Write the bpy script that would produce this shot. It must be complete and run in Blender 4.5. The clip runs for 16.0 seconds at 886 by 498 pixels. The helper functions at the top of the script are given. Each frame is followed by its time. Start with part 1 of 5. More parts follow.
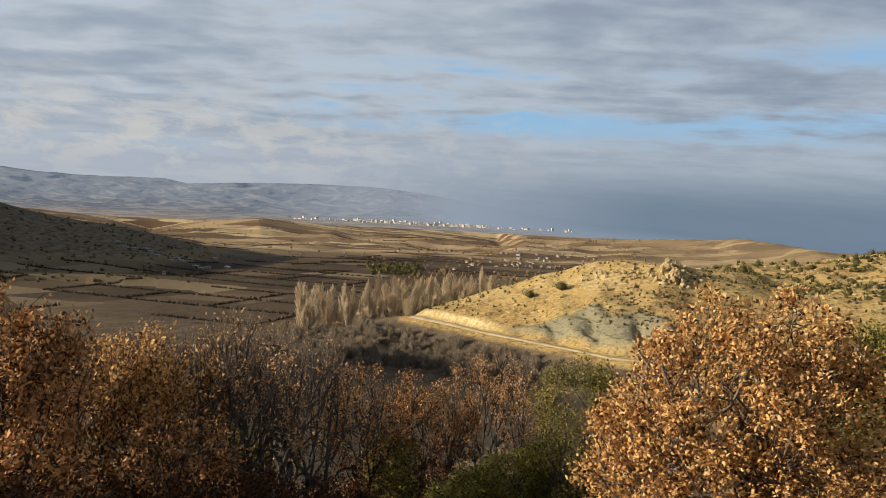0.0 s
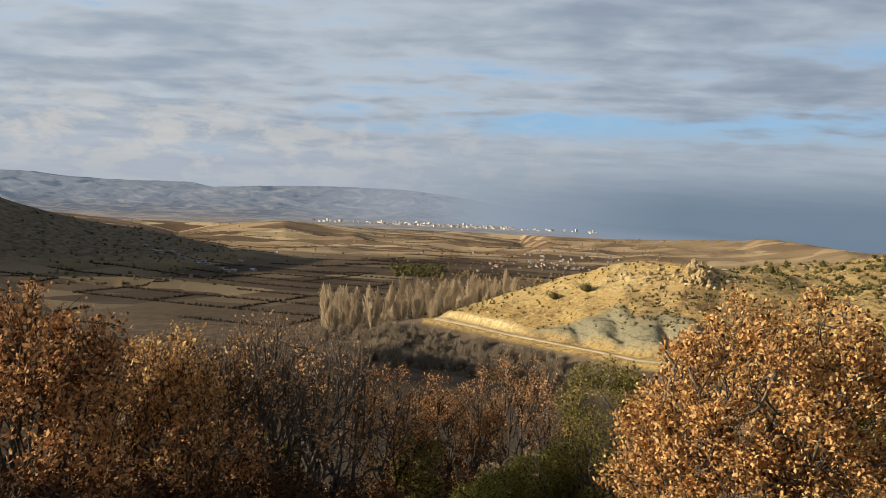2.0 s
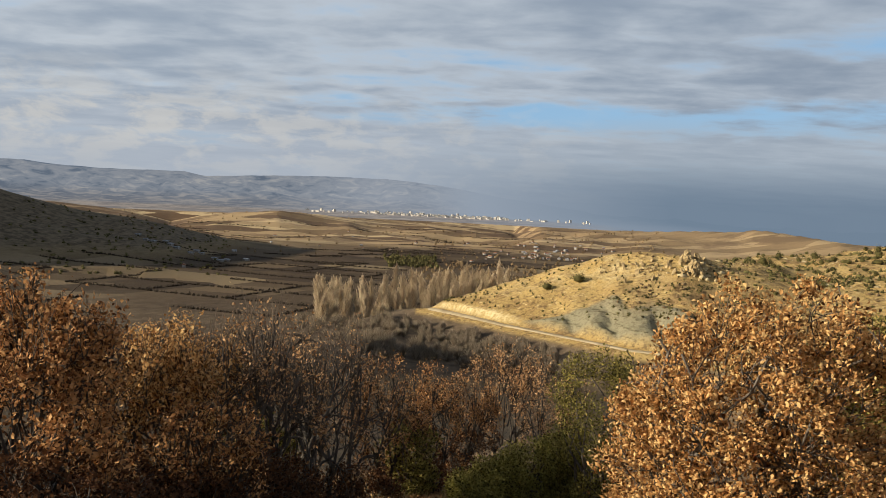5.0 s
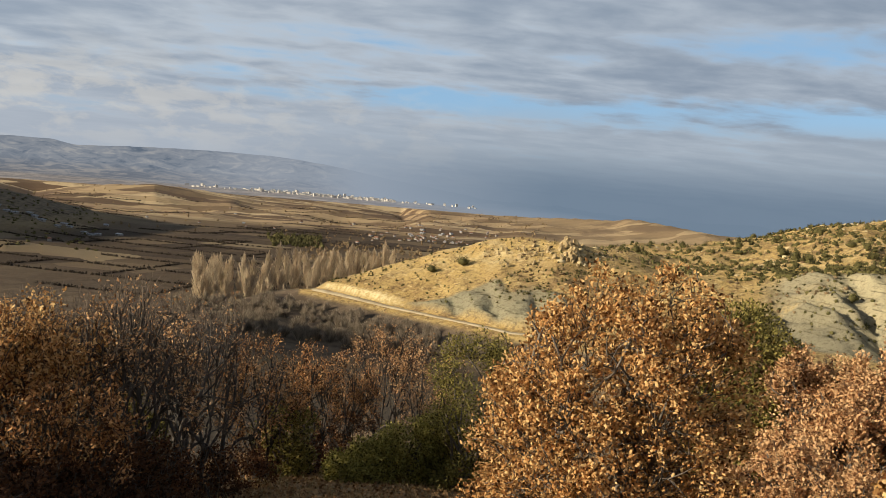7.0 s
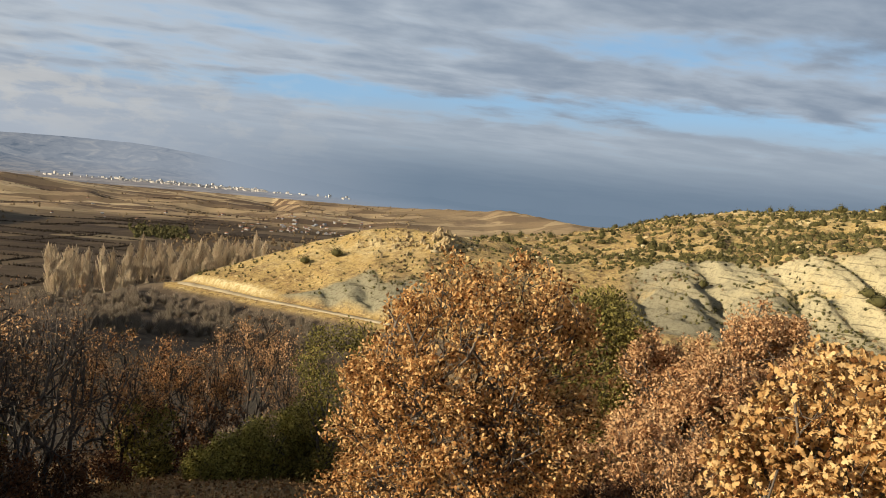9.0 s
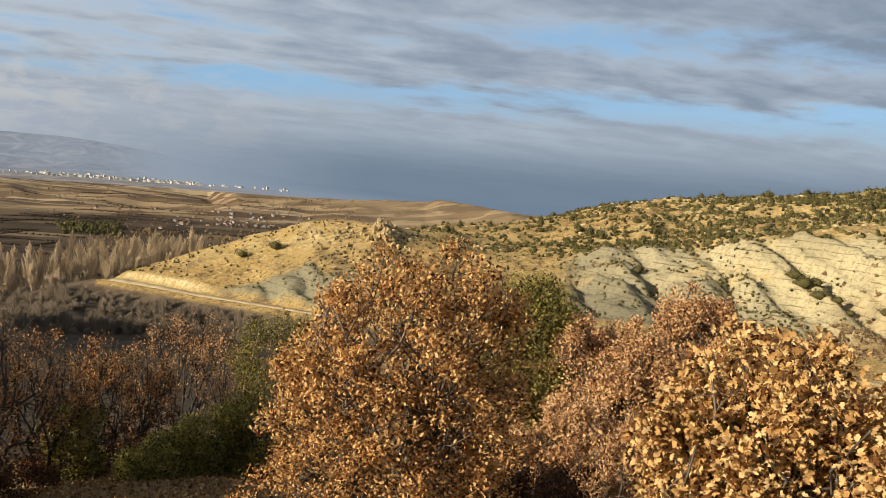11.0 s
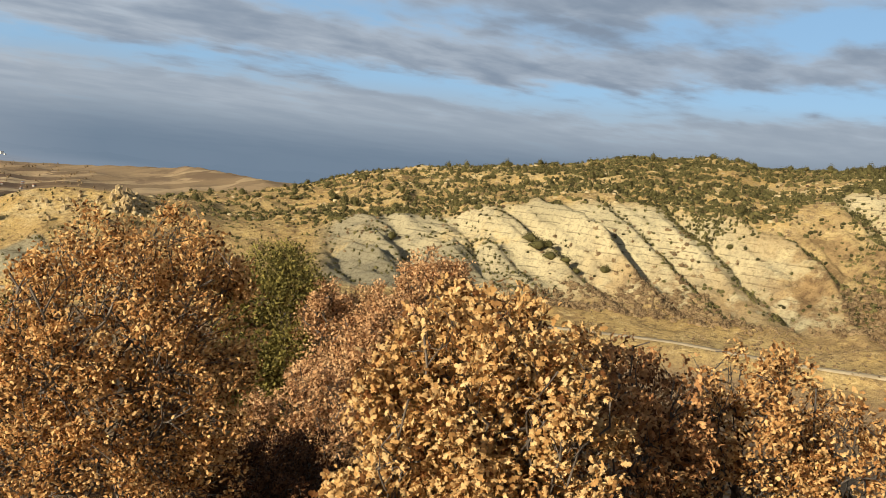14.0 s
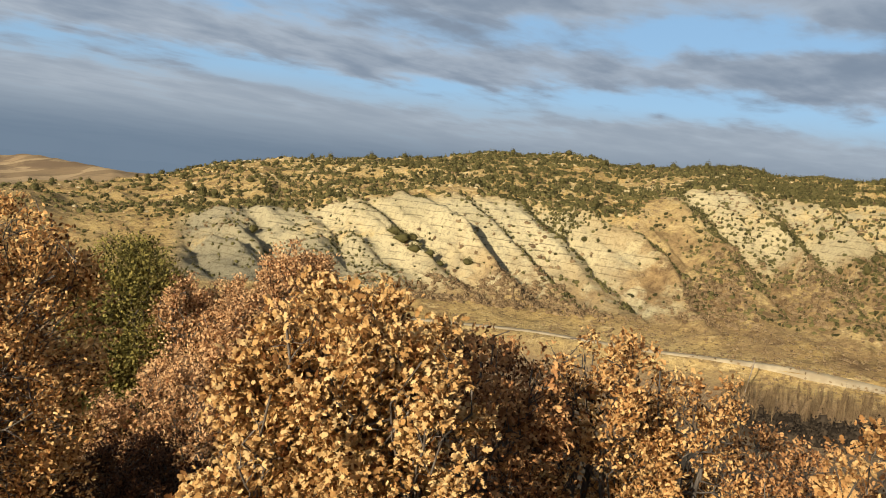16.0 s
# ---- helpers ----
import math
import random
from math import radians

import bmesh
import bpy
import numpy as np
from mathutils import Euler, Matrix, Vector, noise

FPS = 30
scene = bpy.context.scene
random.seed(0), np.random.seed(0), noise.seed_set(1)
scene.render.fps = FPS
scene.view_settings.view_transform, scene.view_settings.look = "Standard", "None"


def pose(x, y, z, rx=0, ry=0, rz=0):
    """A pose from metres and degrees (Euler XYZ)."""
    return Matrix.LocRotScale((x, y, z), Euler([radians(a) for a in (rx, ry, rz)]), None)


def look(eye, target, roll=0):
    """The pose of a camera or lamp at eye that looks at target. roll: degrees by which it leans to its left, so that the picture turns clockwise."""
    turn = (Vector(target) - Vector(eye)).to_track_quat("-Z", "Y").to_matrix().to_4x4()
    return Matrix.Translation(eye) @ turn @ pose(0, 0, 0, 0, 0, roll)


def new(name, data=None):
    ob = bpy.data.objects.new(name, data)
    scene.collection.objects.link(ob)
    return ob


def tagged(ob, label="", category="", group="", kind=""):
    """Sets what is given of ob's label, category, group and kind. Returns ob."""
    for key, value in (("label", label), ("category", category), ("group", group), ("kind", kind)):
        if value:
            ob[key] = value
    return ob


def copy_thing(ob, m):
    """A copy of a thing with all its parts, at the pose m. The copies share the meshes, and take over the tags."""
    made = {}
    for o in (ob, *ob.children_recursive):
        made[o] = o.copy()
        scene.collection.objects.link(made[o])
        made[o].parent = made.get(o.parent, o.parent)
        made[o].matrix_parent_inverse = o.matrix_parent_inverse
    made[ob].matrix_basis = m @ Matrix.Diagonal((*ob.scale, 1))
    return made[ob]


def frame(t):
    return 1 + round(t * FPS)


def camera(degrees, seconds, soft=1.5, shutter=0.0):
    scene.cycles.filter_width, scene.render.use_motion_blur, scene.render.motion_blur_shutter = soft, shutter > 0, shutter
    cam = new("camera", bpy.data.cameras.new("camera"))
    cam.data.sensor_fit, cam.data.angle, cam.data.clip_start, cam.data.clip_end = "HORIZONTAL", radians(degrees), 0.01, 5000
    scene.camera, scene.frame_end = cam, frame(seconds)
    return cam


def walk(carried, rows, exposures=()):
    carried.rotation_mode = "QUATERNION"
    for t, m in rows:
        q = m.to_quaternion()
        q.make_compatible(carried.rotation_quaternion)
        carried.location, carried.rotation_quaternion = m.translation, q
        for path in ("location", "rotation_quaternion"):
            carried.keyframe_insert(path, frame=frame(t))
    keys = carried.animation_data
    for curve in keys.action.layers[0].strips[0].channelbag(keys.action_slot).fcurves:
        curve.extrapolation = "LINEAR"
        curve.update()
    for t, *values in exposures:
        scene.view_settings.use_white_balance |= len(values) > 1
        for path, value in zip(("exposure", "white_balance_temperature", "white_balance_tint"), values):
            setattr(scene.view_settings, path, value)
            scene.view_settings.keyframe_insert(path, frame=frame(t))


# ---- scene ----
cam = camera(60.0, 16.0, 0.75)
ROWS = [
    (0, 0.000, 0.000, 1.600, 86.93, -2.85, 0.15),
    (0.5, -0.016, -0.026, 1.611, 87.19, -2.72, 0.58),
    (1, -0.017, -0.033, 1.605, 87.29, -2.66, 0.95),
    (1.5, -0.021, -0.050, 1.608, 87.21, -2.58, 1.35),
    (2, -0.027, -0.068, 1.610, 86.98, -2.51, 1.90),
    (2.5, -0.019, -0.070, 1.605, 87.01, -2.60, 1.81),
    (3, -0.028, -0.086, 1.606, 87.04, -2.36, 1.98),
    (5.3, -0.063, -0.173, 1.594, 86.26, -2.95, 1.15),
    (5.5, -0.064, -0.183, 1.598, 86.35, -3.20, 0.28),
    (6, -0.032, -0.132, 1.586, 86.17, -3.65, -1.33),
    (6.5, -0.022, -0.136, 1.592, 85.98, -4.24, -4.08),
    (7, -0.001, -0.147, 1.591, 85.47, -4.78, -6.94),
    (7.5, 0.026, -0.155, 1.592, 85.23, -5.04, -9.31),
    (8, 0.066, -0.147, 1.582, 85.61, -5.29, -11.82),
    (8.5, 0.112, -0.146, 1.581, 85.70, -5.44, -14.30),
    (9, 0.160, -0.148, 1.579, 85.60, -5.21, -16.33),
    (9.5, 0.192, -0.152, 1.575, 85.34, -4.98, -17.97),
    (9.7, 0.197, -0.164, 1.586, 85.27, -4.80, -18.72),
    (12, 0.344, -0.194, 1.563, 85.02, -4.79, -23.71),
    (12.5, 0.409, -0.235, 1.565, 84.38, -5.15, -27.15),
    (13, 0.472, -0.258, 1.555, 84.73, -5.48, -31.24),
    (13.5, 0.507, -0.242, 1.553, 84.61, -5.15, -34.92),
    (14, 0.509, -0.249, 1.558, 84.36, -5.07, -39.00),
    (14.5, 0.513, -0.247, 1.555, 84.29, -5.41, -42.12),
    (15, 0.507, -0.258, 1.557, 83.96, -5.64, -43.57),
    (15.5, 0.507, -0.260, 1.558, 84.46, -6.05, -46.70),
    (16, 0.508, -0.259, 1.556, 84.79, -5.79, -49.10),
]
walk(cam, [(t, pose(x, y, z, rx, ry, rz)) for t, x, y, z, rx, ry, rz in ROWS], ((0.0, 0.46, 6200.0, 9.5), (16.0, 0.46, 6200.0, 9.5)))

import itertools

# ---- light: low sun from behind the left shoulder, broken cloud ----
SUN_AZ, SUN_EL = -101.0, 18.0            # degrees clockwise from +y, degrees up


def way(az, el=0.0):
    a, e = radians(az), radians(el)
    return Vector((math.sin(a) * math.cos(e), math.cos(a) * math.cos(e), math.sin(e)))


sun = new("sun", bpy.data.lights.new("sun", "SUN"))
sun.data.energy, sun.data.angle, sun.data.color = 5.0, radians(0.6), (1.0, 0.855, 0.62)
sun.matrix_world = look(way(SUN_AZ, SUN_EL) * 900, (0, 0, 0))


class Nodes:
    """Short hand for node trees."""

    def __init__(self, tree):
        self.tree = tree
        tree.nodes.clear()

    def add(self, kind, **settings):
        node = self.tree.nodes.new(kind)
        for key, value in settings.items():
            if key in node.inputs:
                self.put(node.inputs[key], value)
            else:
                setattr(node, key, value)
        return node

    def put(self, socket, value):
        if isinstance(value, bpy.types.NodeSocket):
            self.tree.links.new(value, socket)
        elif isinstance(value, bpy.types.Node):
            self.tree.links.new(value.outputs[0], socket)
        else:
            socket.default_value = value

    def math(self, op, a, b=0.0, c=0.0, clamp=False):
        node = self.tree.nodes.new("ShaderNodeMath")
        node.operation, node.use_clamp = op, clamp
        for socket, value in zip(node.inputs, (a, b, c)):
            self.put(socket, value)
        return node.outputs[0]

    def mix(self, fac, a, b, blend="MIX"):
        node = self.tree.nodes.new("ShaderNodeMix")
        node.data_type, node.blend_type = "RGBA", blend
        for index, value in ((0, fac), (6, a), (7, b)):
            self.put(node.inputs[index], value if not isinstance(value, tuple) else (*value[:3], 1.0))
        return node.outputs[2]

    def ramp(self, fac, *stops, ease="EASE"):
        node = self.tree.nodes.new("ShaderNodeValToRGB")
        node.color_ramp.interpolation = ease
        while len(node.color_ramp.elements) < len(stops):
            node.color_ramp.elements.new(0.5)
        for element, (place, colour) in zip(node.color_ramp.elements, stops):
            element.position = place
            element.color = (colour, colour, colour, 1) if isinstance(colour, (int, float)) else (*colour, 1)
        self.put(node.inputs[0], fac)
        return node.outputs[0]

    def noise(self, vector, scale, detail=4.0, rough=0.55, warp=0.0):
        node = self.tree.nodes.new("ShaderNodeTexNoise")
        if vector is not None:
            self.put(node.inputs["Vector"], vector)
        for key, value in (("Scale", scale), ("Detail", detail), ("Roughness", rough), ("Distortion", warp)):
            node.inputs[key].default_value = value
        return node.outputs[0]

    def mapped(self, vector, scale=(1, 1, 1), turn=(0, 0, 0), move=(0, 0, 0)):
        node = self.tree.nodes.new("ShaderNodeMapping")
        self.put(node.inputs[0], vector)
        node.inputs["Location"].default_value = move
        node.inputs["Rotation"].default_value = [radians(a) for a in turn]
        node.inputs["Scale"].default_value = scale
        return node.outputs[0]


def make_sky():
    world = bpy.data.worlds.new("sky")
    scene.world, world.use_nodes = world, True
    n = Nodes(world.node_tree)
    d = n.add("ShaderNodeTexCoord").outputs["Generated"]
    xyz = n.add("ShaderNodeSeparateXYZ", Vector=d).outputs
    up = n.math("MAXIMUM", xyz[2], 0.0)
    el = n.math("ARCSINE", xyz[2])
    az = n.math("ARCTAN2", xyz[0], xyz[1])
    deep = n.math("ADD", up, 0.10)
    flat = n.add("ShaderNodeCombineXYZ", X=n.math("DIVIDE", xyz[0], deep), Y=n.math("DIVIDE", xyz[1], deep), Z=0.0).outputs[0]
    air = n.add("ShaderNodeTexSky", sky_type="NISHITA", sun_disc=False, sun_elevation=radians(SUN_EL), sun_rotation=radians(SUN_AZ),
                altitude=900.0, air_density=1.0, dust_density=1.2)
    blue = n.mix(0.75, n.mix(1.0, air.outputs[0], (0.13, 0.13, 0.13), "MULTIPLY"), (0.31, 0.52, 0.755))
    # stratocumulus sheet in soft layers
    rolls = n.noise(n.mapped(flat, (0.62, 1.35, 1), (0, 0, 16), (3.1, 1.7, 0)), 0.95, 4, 0.5, 0.2)
    lumps = n.noise(n.mapped(flat, (1.0, 1.35, 1), (0, 0, 10), (0.4, 5.2, 2.0)), 2.6, 5, 0.5, 0.25)
    wisps = n.noise(n.mapped(flat, (1.2, 1.5, 1), (0, 0, 8), (7.7, 2.2, 4.0)), 5.2, 5, 0.55, 0.3)
    # thin clear lanes between the layers
    bend = n.math("ADD", el, n.math("MULTIPLY", n.math("SUBTRACT", n.noise(n.mapped(d, (3, 3, 9)), 1.6, 5, 0.6), 0.5), 0.085))
    lane1 = n.math("POWER", 2.718, n.math("MULTIPLY", n.math("POWER", n.math("DIVIDE", n.math("SUBTRACT", bend, 0.110), 0.021), 2.0), -1.0))
    lane2 = n.math("POWER", 2.718, n.math("MULTIPLY", n.math("POWER", n.math("DIVIDE", n.math("SUBTRACT", bend, 0.195), 0.022), 2.0), -1.0))
    east = n.math("MINIMUM", n.math("MAXIMUM", n.math("MULTIPLY_ADD", az, 1.6, 0.60), 0.2), 1.0)
    far_east = n.math("MINIMUM", n.math("MAXIMUM", n.math("MULTIPLY_ADD", az, 1.0, 0.05), 0.05), 1.2)
    clear = n.math("ADD", n.math("MULTIPLY", lane1, n.math("MULTIPLY", east, 0.205)), n.math("MULTIPLY", lane2, n.math("MULTIPLY", far_east, 0.175)))
    mixed = n.math("ADD", n.math("ADD", n.math("MULTIPLY", rolls, 0.54), n.math("MULTIPLY", lumps, 0.34)), n.math("MULTIPLY", wisps, 0.12))
    cover = n.ramp(n.math("SUBTRACT", mixed, clear), (0.28, 0.0), (0.47, 1.0))
    pale = n.mix(n.math("MINIMUM", n.math("MAXIMUM", n.math("MULTIPLY_ADD", az, 0.7, 0.30), 0.0), 1.0), (0.60, 0.635, 0.665), (0.46, 0.515, 0.58))
    grey = n.mix(n.math("MINIMUM", n.math("MAXIMUM", n.math("MULTIPLY_ADD", az, 0.7, 0.30), 0.0), 1.0), (0.345, 0.400, 0.470), (0.240, 0.295, 0.370))
    cloud = n.mix(n.ramp(n.math("ADD", n.math("ADD", n.math("MULTIPLY", rolls, 0.46), n.math("MULTIPLY", lumps, 0.44)), n.math("MULTIPLY", wisps, 0.10)), (0.36, 0.0), (0.64, 1.0)), pale, grey)
    look_up = n.mix(cover, blue, cloud)
    # rain-grey bank low over the eastern plain
    lift = n.math("ADD", el, n.math("MULTIPLY", n.math("SUBTRACT", n.noise(n.mapped(d, (2, 2, 7)), 1.5, 4), 0.5), 0.05))
    bank = n.ramp(lift, (0.0, 0.97), (0.04, 0.90), (0.085, 0.55), (0.118, 0.0))
    tone = n.mix(n.math("MINIMUM", n.math("MAXIMUM", n.math("MULTIPLY_ADD", az, 2.2, 0.42), 0.0), 1.0), (0.44, 0.475, 0.525), n.mix(n.ramp(el, (0.01, 0.0), (0.085, 1.0)), (0.182, 0.240, 0.308), (0.42, 0.47, 0.52)))
    look_up = n.mix(bank, look_up, tone)
    # cream tops where the low sun catches the puffs near the horizon in the north-west
    puff = n.ramp(n.noise(n.mapped(d, (8, 8, 22)), 1.9, 7, 0.6, 0.3), (0.44, 0.0), (0.60, 1.0))
    low = n.math("POWER", 2.718, n.math("MULTIPLY", n.math("POWER", n.math("DIVIDE", n.math("SUBTRACT", el, 0.078), 0.052), 2.0), -1.0))
    west = n.math("MINIMUM", n.math("MAXIMUM", n.math("MULTIPLY_ADD", az, -1.7, 0.42), 0.0), 1.0)
    look_up = n.mix(n.math("MULTIPLY", n.math("MULTIPLY", puff, low), n.math("MULTIPLY", west, 0.6)), look_up, (0.70, 0.655, 0.58))
    look_up = n.mix(n.ramp(el, (0.36, 0.0), (0.85, 1.0)), look_up, n.mix(1.0, look_up, (0.41, 0.41, 0.43), "MULTIPLY"))
    n.add("ShaderNodeOutputWorld", Surface=n.add("ShaderNodeBackground", Color=look_up, Strength=0.68))


make_sky()


# ---- materials ----
def material(name):
    m = bpy.data.materials.new(name)
    m.use_nodes = True
    return m, Nodes(m.node_tree)


def finish(n, colour, rough=0.9, bump=None, strength=0.3, distance=0.1, metal=0.0, spec=0.3):
    shader = n.add("ShaderNodeBsdfPrincipled", **{"Base Color": colour if not isinstance(colour, tuple) else (*colour, 1), "Roughness": rough, "Metallic": metal, "Specular IOR Level": spec})
    if bump is not None:
        n.put(shader.inputs["Normal"], n.add("ShaderNodeBump", Strength=strength, Distance=distance, Height=bump).outputs[0])
    n.add("ShaderNodeOutputMaterial", Surface=shader)


def leaf_material(name, dark, mid, light, through_light=0.22, rough=0.75):
    m, n = material(name)
    geo = n.add("ShaderNodeNewGeometry")
    tone = n.ramp(geo.outputs["Random Per Island"], (0.0, dark), (0.06, dark), (0.35, mid), (1.0, light), ease="LINEAR")
    patchy = n.noise(geo.outputs["Position"], 1.7, 3)
    tone = n.mix(n.math("MULTIPLY", patchy, 0.35), tone, n.mix(0.6, tone, dark))
    body = n.add("ShaderNodeBsdfPrincipled", **{"Base Color": tone, "Roughness": rough, "Specular IOR Level": 0.12})
    glow = n.add("ShaderNodeBsdfTranslucent", Color=tone)
    both = n.add("ShaderNodeMixShader")
    n.put(both.inputs[0], through_light)
    n.put(both.inputs[1], body)
    n.put(both.inputs[2], glow)
    n.add("ShaderNodeOutputMaterial", Surface=both)
    return m


def plain_material(name, colour, other, scale, rough=0.9, bump=0.3, distance=0.02, stretch=(1, 1, 1), spread=0.0):
    m, n = material(name)
    spot = n.mapped(n.add("ShaderNodeTexCoord").outputs["Object"], stretch)
    coarse, fine = n.noise(spot, scale, 4), n.noise(spot, scale * 6, 5)
    tone = n.mix(n.ramp(coarse, (0.35, 0.0), (0.65, 1.0)), colour, other)
    tone = n.mix(n.math("MULTIPLY", fine, 0.35), tone, n.mix(0.5, tone, (0.02, 0.02, 0.02)))
    if spread:
        rnd = n.add("ShaderNodeObjectInfo").outputs["Random"]
        tone = n.mix(n.math("MULTIPLY", rnd, spread), tone, n.mix(0.5, tone, (0.35, 0.3, 0.24)))
    finish(n, tone, rough, fine, bump, distance)
    return m


OAK_GOLD = leaf_material("oak_leaf_gold", (0.085, 0.036, 0.013), (0.56, 0.285, 0.097), (0.92, 0.63, 0.28), 0.3)
OAK_PALE = leaf_material("oak_leaf_pale", (0.15, 0.062, 0.020), (0.60, 0.350, 0.125), (0.84, 0.60, 0.285))
OAK_RUST = leaf_material("oak_leaf_rust", (0.07, 0.030, 0.013), (0.42, 0.200, 0.078), (0.78, 0.46, 0.20), 0.3)
# oak leaves darkened to stand for the deep shade under the trees
OAK_SHADE = leaf_material("oak_leaf_shade", (0.030, 0.016, 0.010), (0.085, 0.040, 0.020), (0.20, 0.095, 0.042))
OAK_BUFF = leaf_material("oak_leaf_buff", (0.16, 0.072, 0.031), (0.55, 0.315, 0.145), (0.80, 0.53, 0.28))
JUNIPER = leaf_material("juniper_needles", (0.038, 0.034, 0.012), (0.18, 0.152, 0.038), (0.40, 0.33, 0.092), 0.2)
# lit copy of the juniper colours: sunlight on the low bushes put into the tone
SUNLIT_JUNIPER = leaf_material("sunlit_juniper_needles", (0.060, 0.054, 0.016), (0.29, 0.255, 0.058), (0.54, 0.46, 0.13), 0.25)
PINE = leaf_material("scrub_needles", (0.038, 0.034, 0.014), (0.095, 0.086, 0.032), (0.19, 0.163, 0.062), 0.1, 0.95)
TWIGGY = leaf_material("bare_twigs", (0.115, 0.075, 0.040), (0.21, 0.143, 0.076), (0.32, 0.228, 0.122), 0.0, 0.9)
WILLOW = leaf_material("willow_twigs", (0.15, 0.118, 0.085), (0.25, 0.200, 0.145), (0.36, 0.295, 0.22), 0.0, 0.9)
# hedge twigs, made extra dark as they also stand for the hill's shadow
HEDGE = leaf_material("hedge_twigs", (0.018, 0.013, 0.009), (0.038, 0.028, 0.019), (0.075, 0.056, 0.038), 0.0, 0.9)
POPLAR_WOOD = leaf_material("poplar_twigs", (0.29, 0.215, 0.14), (0.48, 0.375, 0.25), (0.64, 0.52, 0.36), 0.0, 0.9)
STRAW = leaf_material("dry_grass", (0.16, 0.11, 0.05), (0.33, 0.24, 0.11), (0.48, 0.38, 0.20), 0.25)
LITTER = leaf_material("leaf_litter", (0.13, 0.066, 0.026), (0.36, 0.20, 0.085), (0.60, 0.39, 0.19), 0.1)
BARK = plain_material("oak_bark", (0.10, 0.075, 0.055), (0.19, 0.16, 0.13), 9, 0.95, 0.7, 0.01, (1, 1, 0.3))
GREY_BARK = plain_material("grey_bark", (0.058, 0.047, 0.039), (0.13, 0.110, 0.092), 12, 0.95, 0.6, 0.008, (1, 1, 0.3))
DARK_BARK = plain_material("dark_bark", (0.040, 0.031, 0.025), (0.090, 0.072, 0.058), 9, 0.95, 0.7, 0.01, (1, 1, 0.3))
TWIG = plain_material("oak_twigs", (0.055, 0.042, 0.032), (0.12, 0.095, 0.072), 12, 0.95, 0.3, 0.004)
GREY_TWIG = plain_material("grey_oak_twigs", (0.095, 0.070, 0.052), (0.20, 0.155, 0.118), 12, 0.95, 0.3, 0.004)
ROCK = plain_material("limestone", (0.30, 0.21, 0.10), (0.50, 0.38, 0.20), 0.35, 0.95, 0.8, 0.25)
PALE_ROCK = plain_material("pale_limestone", (0.46, 0.35, 0.18), (0.66, 0.54, 0.32), 0.3, 0.95, 0.6, 0.1)
ROAD = plain_material("gravel_road", (0.40, 0.315, 0.195), (0.54, 0.44, 0.285), 0.25, 0.95, 0.4, 0.05)
PLASTER = plain_material("white_plaster", (0.50, 0.46, 0.41), (0.36, 0.33, 0.29), 0.08, 0.85, 0.1, 0.01, spread=0.5)
TOWN = plain_material("town_plaster", (0.72, 0.66, 0.58), (0.54, 0.49, 0.43), 0.08, 0.85, 0.1, 0.01, spread=0.4)
TILE = plain_material("clay_roof", (0.28, 0.12, 0.07), (0.36, 0.19, 0.12), 0.3, 0.9, 0.3, 0.03)
SHEET = plain_material("pale_sheet_roof", (0.30, 0.31, 0.33), (0.42, 0.42, 0.43), 0.2, 0.6, 0.1, 0.01)
WOOD = plain_material("weathered_wood", (0.20, 0.16, 0.12), (0.32, 0.27, 0.21), 3, 0.95, 0.4, 0.01, (1, 1, 0.2))


